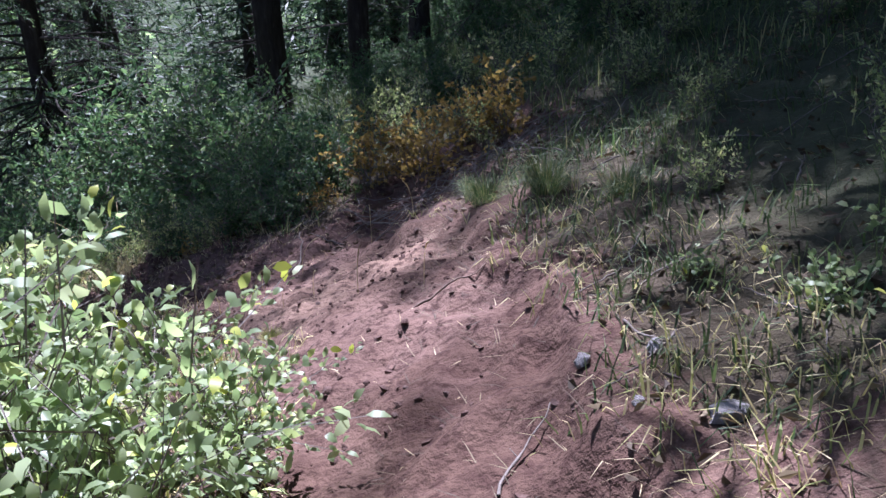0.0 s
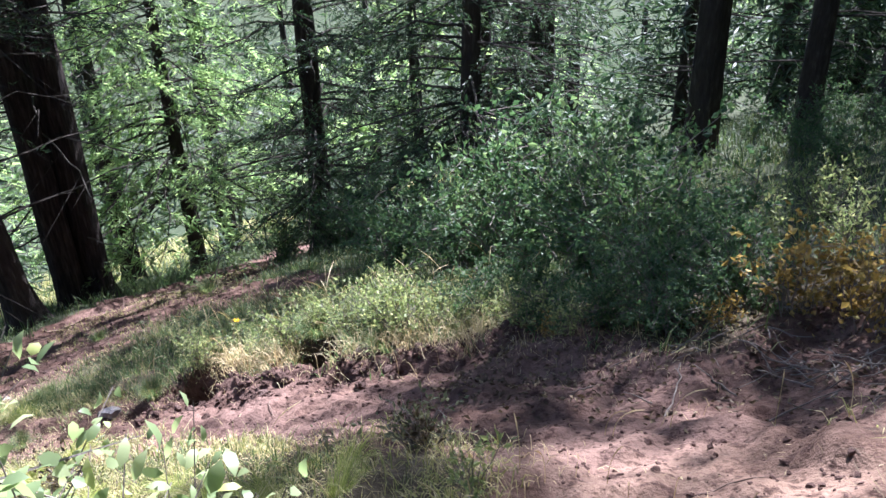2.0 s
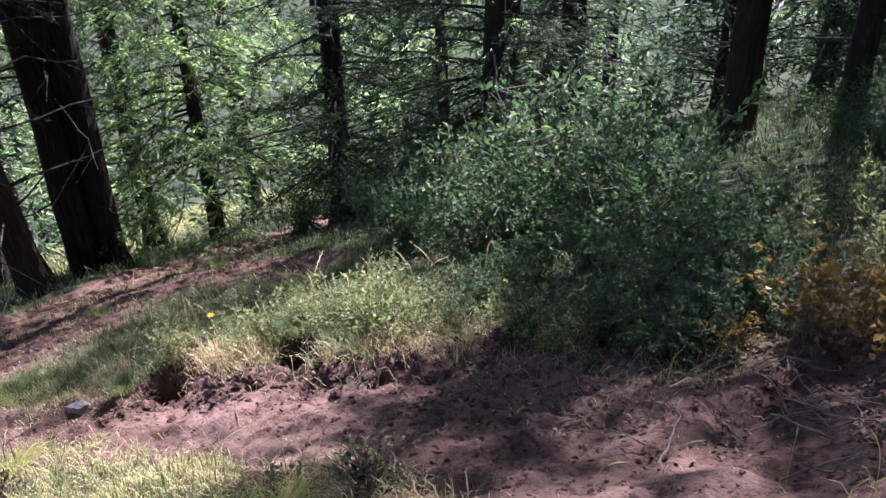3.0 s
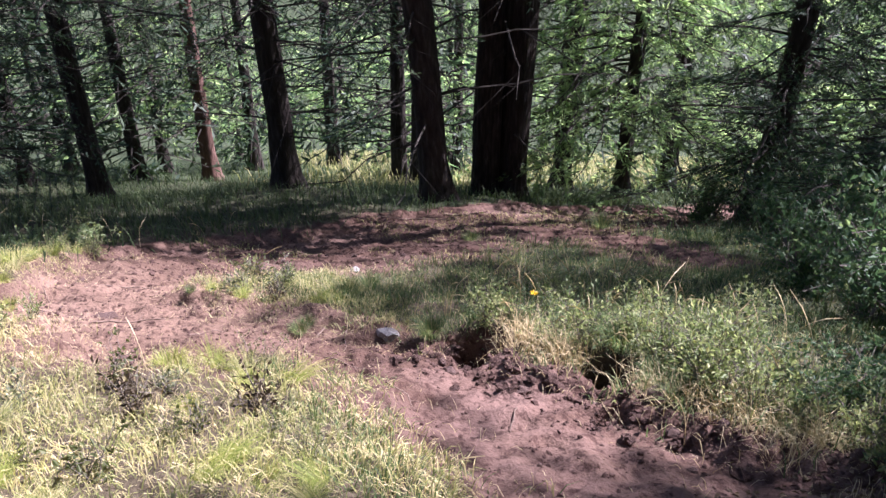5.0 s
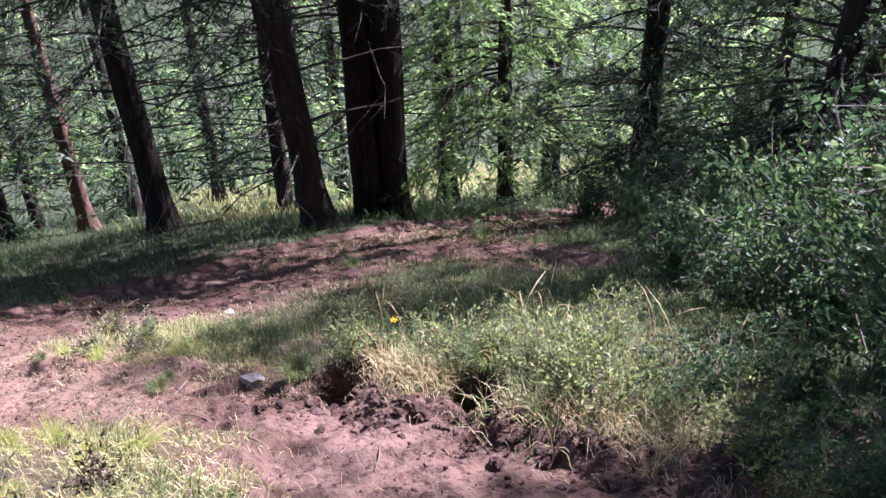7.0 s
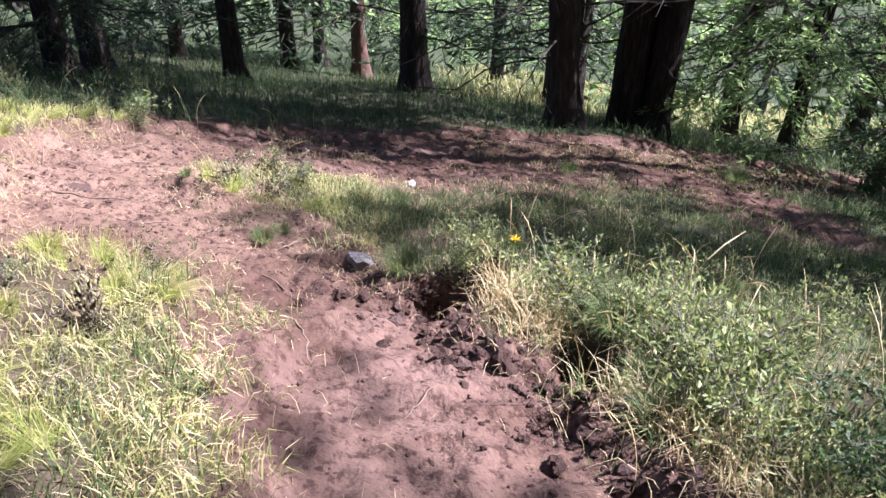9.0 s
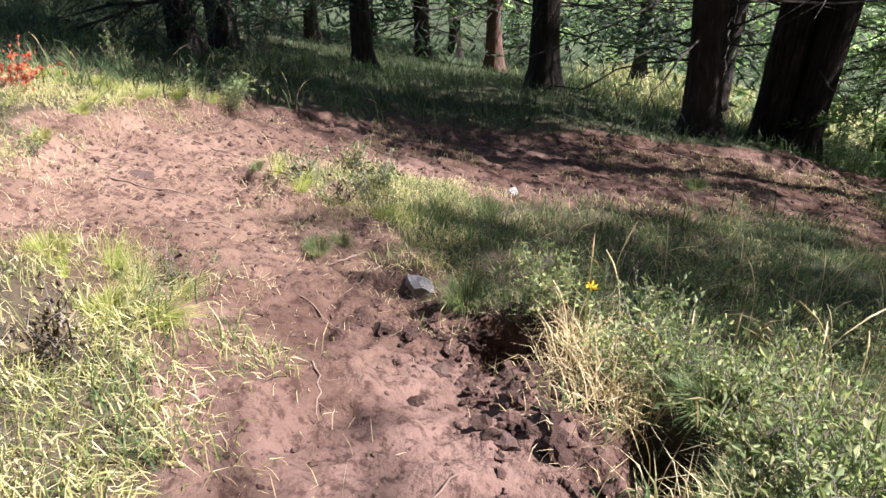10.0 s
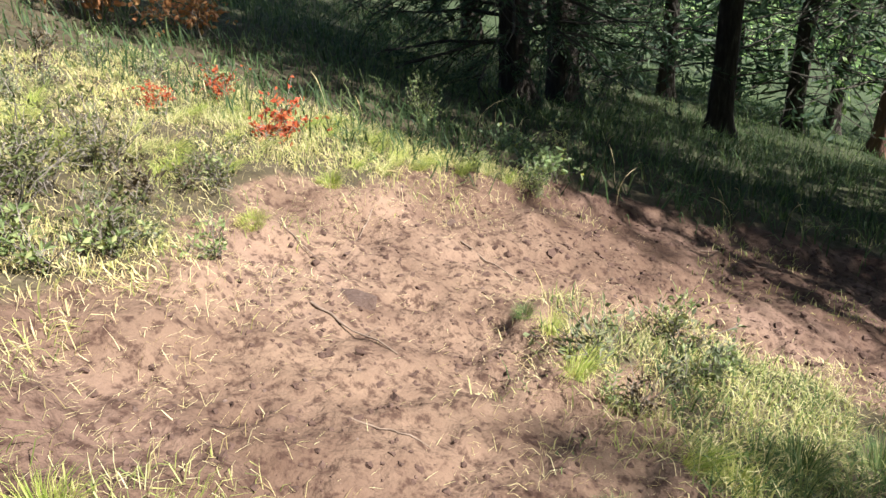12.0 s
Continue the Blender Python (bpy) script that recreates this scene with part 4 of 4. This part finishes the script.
place_lump("stone", BROWN[2], -6.02, 2.88, 0.22, 110, "pale stone sunk in the trail", "stone", "pale stones", 0.5)
place_lump("stone", BROWN[0], -7.3, 2.75, 0.12, 200, "pale stone sunk in the trail", "stone", "pale stones", 0.5)
for x, y, s_, k in ((0.7, 1.67, 0.085, 0), (0.48, 2.03, 0.045, 1), (0.64, 2.0, 0.05, 2), (0.55, 1.75, 0.03, 1)):
    place_lump("stone", STONES[k], x, y, s_, 50 * k, "small pale stone in the litter", "stone", "pale stones", 0.2)
for k, (x, y, s_) in enumerate(((-3.03, 5.47, 0.24), (-3.5, 4.92, 0.17), (-3.97, 4.72, 0.13), (-3.75, 5.0, 0.12), (-3.2, 5.2, 0.13), (-2.75, 5.35, 0.16), (-2.6, 5.5, 0.13), (-4.15, 4.75, 0.09), (-2.45, 5.2, 0.1), (-8.4, 5.6, 0.14), (-8.9, 4.2, 0.12), (-7.9, 6.0, 0.12), (-8.3, 3.1, 0.1))):
    place_lump("stone", BROWN[k % 3], x, y, s_ * (0.8 if k == 0 else 0.55), 77 * k, "reddish stone stained by the soil", "stone", "brown stones", 0.22)
r = np.random.default_rng(91)
for k in range(190):
    f = r.random()
    x = -4.5 + 2.6 * f
    y = 4.97 + 0.42 * (x + 3.9) - 0.08 + 0.17 * r.normal()
    place_lump("clod", CLODS[k % 5], x, y, 0.02 + 0.075 * r.random() ** 3, 360 * r.random(), "broken clod of reddish soil on the trail's edge", "clod", "clods", 0.2)


def crumbs(name, n, box, keep, sizes, mat, seed, label):
    r = np.random.default_rng(seed)
    x, y = scatter(n, box, keep, seed)
    n = len(x)
    t = (1 + 5 ** 0.5) / 2
    ico = np.array([(-1, t, 0), (1, t, 0), (-1, -t, 0), (1, -t, 0), (0, -1, t), (0, 1, t), (0, -1, -t), (0, 1, -t), (t, 0, -1), (t, 0, 1), (-t, 0, -1), (-t, 0, 1)]) / 1.9
    f = np.array([(0, 11, 5), (0, 5, 1), (0, 1, 7), (0, 7, 10), (0, 10, 11), (1, 5, 9), (5, 11, 4), (11, 10, 2), (10, 7, 6), (7, 1, 8), (3, 9, 4), (3, 4, 2), (3, 2, 6), (3, 6, 8), (3, 8, 9), (4, 9, 5), (2, 4, 11), (6, 2, 10), (8, 6, 7), (9, 8, 1)])
    s = sizes[0] + (sizes[1] - sizes[0]) * r.random(n) ** 3
    v = ico[None] * (1 + 0.35 * r.normal(size=(n, 12, 1))) * np.array([1, 0.8, 0.65]) * s[:, None, None] * 0.5
    a = r.random(n) * 6.28
    c, q = np.cos(a)[:, None], np.sin(a)[:, None]
    v = np.stack([v[..., 0] * c - v[..., 1] * q, v[..., 0] * q + v[..., 1] * c, v[..., 2]], -1)
    v += np.stack([x, y, height(x, y) + s * 0.03], -1)[:, None]
    tt = (np.arange(n)[:, None, None] * 12 + f[None]).reshape(-1, 3)
    return tagged(new(name, tri_mesh(name, v.reshape(-1, 3), tt, mat)), label, "soil", kind="stuff")


on_trail = lambda x, y: step(trail_margin(x, y), -0.25, 0.1)
crumbs("soil_crumbs", 16000, (-8, 0.8, 1.0, 6), lambda x, y: on_trail(x, y) * (0.15 + 0.85 * tufty(x, y, 0.5)), (0.006, 0.034), M_CRUMB, 501, "loose crumbs of dark reddish soil on the trail")
crumbs("bank_crumbs", 3600, (-4.9, -1.4, 4.3, 6.0), lambda x, y: bank_band(x, y + 0.08), (0.01, 0.05), M_CRUMB, 503, "crumbled soil under the bank")
crumbs("hairpin_clods", 1300, (-7.8, -4.2, 2.0, 4.9), lambda x, y: on_trail(x, y) * (0.05 + 0.95 * tufty(x, y, 0.35, 3.0)), (0.01, 0.045), M_CRUMB, 509, "dark clods kicked up on the hairpin")
crumbs("gravel", 2200, (-11, 0.8, 1.0, 11), on_trail, (0.008, 0.03), M_STONE_BROWN, 505, "small reddish stones in the trail")
crumbs("lower_crumbs", 5000, (-12, -7, 3, 12), on_trail, (0.015, 0.07), M_CRUMB, 507, "clods and chips on the lower trail")


def stick(x, y, turn, long, thick, seed, label="dry fallen stick on the trail", mat=None, lift=0.0, rise=0.0, group="sticks"):
    r = np.random.default_rng(seed)
    k = np.linspace(-0.5, 0.5, 9)
    bend = 0.12 * long * r.normal() * (k ** 2 - 0.1) + 0.015 * long * r.normal(size=9)
    c, q = math.cos(radians(turn)), math.sin(radians(turn))
    px, py = x + c * k * long - q * bend, y + q * k * long + c * bend
    pz = height(px, py) * 0.5 + 0.5 * np.interp(k, [-0.5, 0.5], height(px[[0, -1]], py[[0, -1]])) + thick * 0.8 + lift + rise * (k + 0.5)
    pile = Pile()
    pile.add(*tube(np.stack([px, py, np.maximum(pz, height(px, py) + thick * 0.5)], 1), thick * np.linspace(1.1, 0.5, 9) * (1 + 0.12 * r.normal(size=9)), 6))
    m = 2 + int(r.integers(5))
    side = np.array([px[m], py[m], pz[m]]) + np.array([c - q * r.choice([-1, 1]), q + c * r.choice([-1, 1]), 0.25]) * np.linspace(0, 0.16 * long, 4)[:, None]
    pile.add(*tube(side, thick * np.linspace(0.5, 0.2, 4), 5))
    return tagged(new("fallen_stick", pile.mesh("fallen_stick", mat or M_STICK, True)), label, "stick", group)


for k, (x, y, a, long, thick) in enumerate(((-5.75, 3.05, 70, 0.5, 0.011), (-5.02, 4.22, -28, 0.26, 0.010), (-4.85, 4.35, -20, 0.42, 0.009), (-4.4, 4.2, 40, 0.3, 0.006), (-3.7, 4.3, 10, 0.3, 0.007), (-7.0, 3.1, 60, 0.45, 0.009),
                                          (-6.3, 2.5, 80, 0.35, 0.006), (-5.2, 3.5, 100, 0.25, 0.006), (-3.2, 4.7, -40, 0.22, 0.007), (0.15, 2.9, 8, 0.25, 0.008), (-0.3, 3.95, 20, 0.3, 0.004), (-5.9, 2.6, 30, 0.3, 0.007), (-6.8, 2.5, 10, 0.3, 0.006),
                                          (-10.6, 8.6, 75, 1.6, 0.02), (-10.4, 7.2, 65, 1.1, 0.016), (-10.6, 10.2, 80, 1.5, 0.022), (-9.0, 4.2, 110, 0.5, 0.01))):
    stick(x, y, a, long, thick * 0.58, 600 + k)
r = np.random.default_rng(17)
for k in range(130):
    stick(0.1 + 0.5 * r.normal(), 5.2 + 0.3 * r.normal(), 360 * r.random(), 0.12 + 0.34 * r.random() ** 2, 0.0022 + 0.0025 * r.random(), 700 + k, "grey dead branch in the brushwood beside the bend", M_TWIG, 0.02, 0.12 * r.random(), "brushwood")
for k in range(30):
    stick(r.uniform(0.3, 2.2), r.uniform(1.2, 5.0), 360 * r.random(), 0.1 + 0.22 * r.random(), 0.002 + 0.002 * r.random(), 800 + k, "small dry twig in the shaded litter", M_TWIG, 0.0, 0.02, "litter twigs")


def fallen_leaves(n, box, keep, seed, label):
    """Withered leaves lying on the ground."""
    r = np.random.default_rng(seed)
    x, y = scatter(n, box, keep, seed)
    p = np.stack([x, y, height(x, y) + 0.006 + 0.02 * r.random(len(x))], 1)
    d = r.normal(size=(len(x), 3)) * np.array([1, 1, 0.25]) + np.array([0.0, 0.0, -0.1])
    v, t = leaf_cloud(p, d, 0.035, 0.02, r)
    return tagged(new("fallen_leaves", tri_mesh("fallen_leaves", v, t, M_LITTER)), label, "leaf litter", kind="stuff")


fallen_leaves(9000, (0.1, 3.6, 0.6, 6.0), lambda x, y: off_trail(x, y) * (0.25 + 0.75 * tufty(x, y, 0.4)), 951, "withered brown leaves strewn on the shaded slope")
fallen_leaves(5000, (-2.2, 0.8, 4.3, 6.0), lambda x, y: step(y - 0.1 * x, 4.5, 5.2) * (0.3 + 0.7 * tufty(x, y, 0.3)), 953, "withered leaves and chips under the brushwood")


def flower(x, y, tall):
    root = new("yellow_flower")
    root.matrix_world = pose(x, y, on_ground(x, y))
    child("stalk", (lambda p: p.mesh("stalk", M_WEED))(stalk_pile(tall)), root)
    r = np.random.default_rng(3)
    for k in range(7):
        a = k * 2 * np.pi / 7
        v, t = leaf_cloud(np.array([[0.03, 0, tall]]), np.array([[math.cos(a), math.sin(a), 0.3]]), 0.03, 0.018, r)
        child("petal", tri_mesh("petal", v, t, M_PETAL), root)
    return tagged(root, "yellow flower on a thin stalk among weeds", "flower")


def stalk_pile(tall):
    p = Pile()
    p.add(*tube(np.array([[0, 0, 0], [0.01, 0, tall * 0.5], [0.03, 0, tall]]), [0.003, 0.0025, 0.002], 5))
    return p


flower(-4.0, 5.25, 0.4)


def stalks(n, box, keep, tall, seed, label):
    """Long arching grass stalks with seed heads."""
    r = np.random.default_rng(seed)
    x, y = scatter(n, box, keep, seed)
    pile = Pile()
    for a, b in zip(x, y):
        h, way = tall * (0.6 + 0.6 * r.random()), r.random() * 6.28
        k = np.linspace(0, 1, 7)
        bend = h * (0.15 + 0.5 * r.random()) * k ** 2.5
        path = np.stack([a + np.cos(way) * bend, b + np.sin(way) * bend, on_ground(a, b) + h * (k - 0.25 * k ** 3)], 1)
        pile.add(*tube(path, np.array([1, 0.9, 0.8, 0.7, 0.9, 2.0, 0.6]) * 0.0018, 3))
    return tagged(new("grass_stalks", pile.mesh("grass_stalks", M_GRASS_STRAW)), label, "grass", kind="stuff")


stalks(160, (-5.2, -2.2, 5.1, 7.0), off_trail, 0.5, 901, "long arching stalks on the bank")
stalks(130, (-7.5, -0.8, 0.5, 4.2), off_trail, 0.32, 903, "thin dry stalks standing over the meadow")
stalks(60, (-11, -8, 1, 11), off_trail, 0.5, 905, "thin stalks beside the lower trail")
stalks(60, (-1.2, 0.2, 3.0, 4.6), lambda x, y: np.full(len(x), 0.35), 0.3, 907, "thin dry stalks beside the bend")
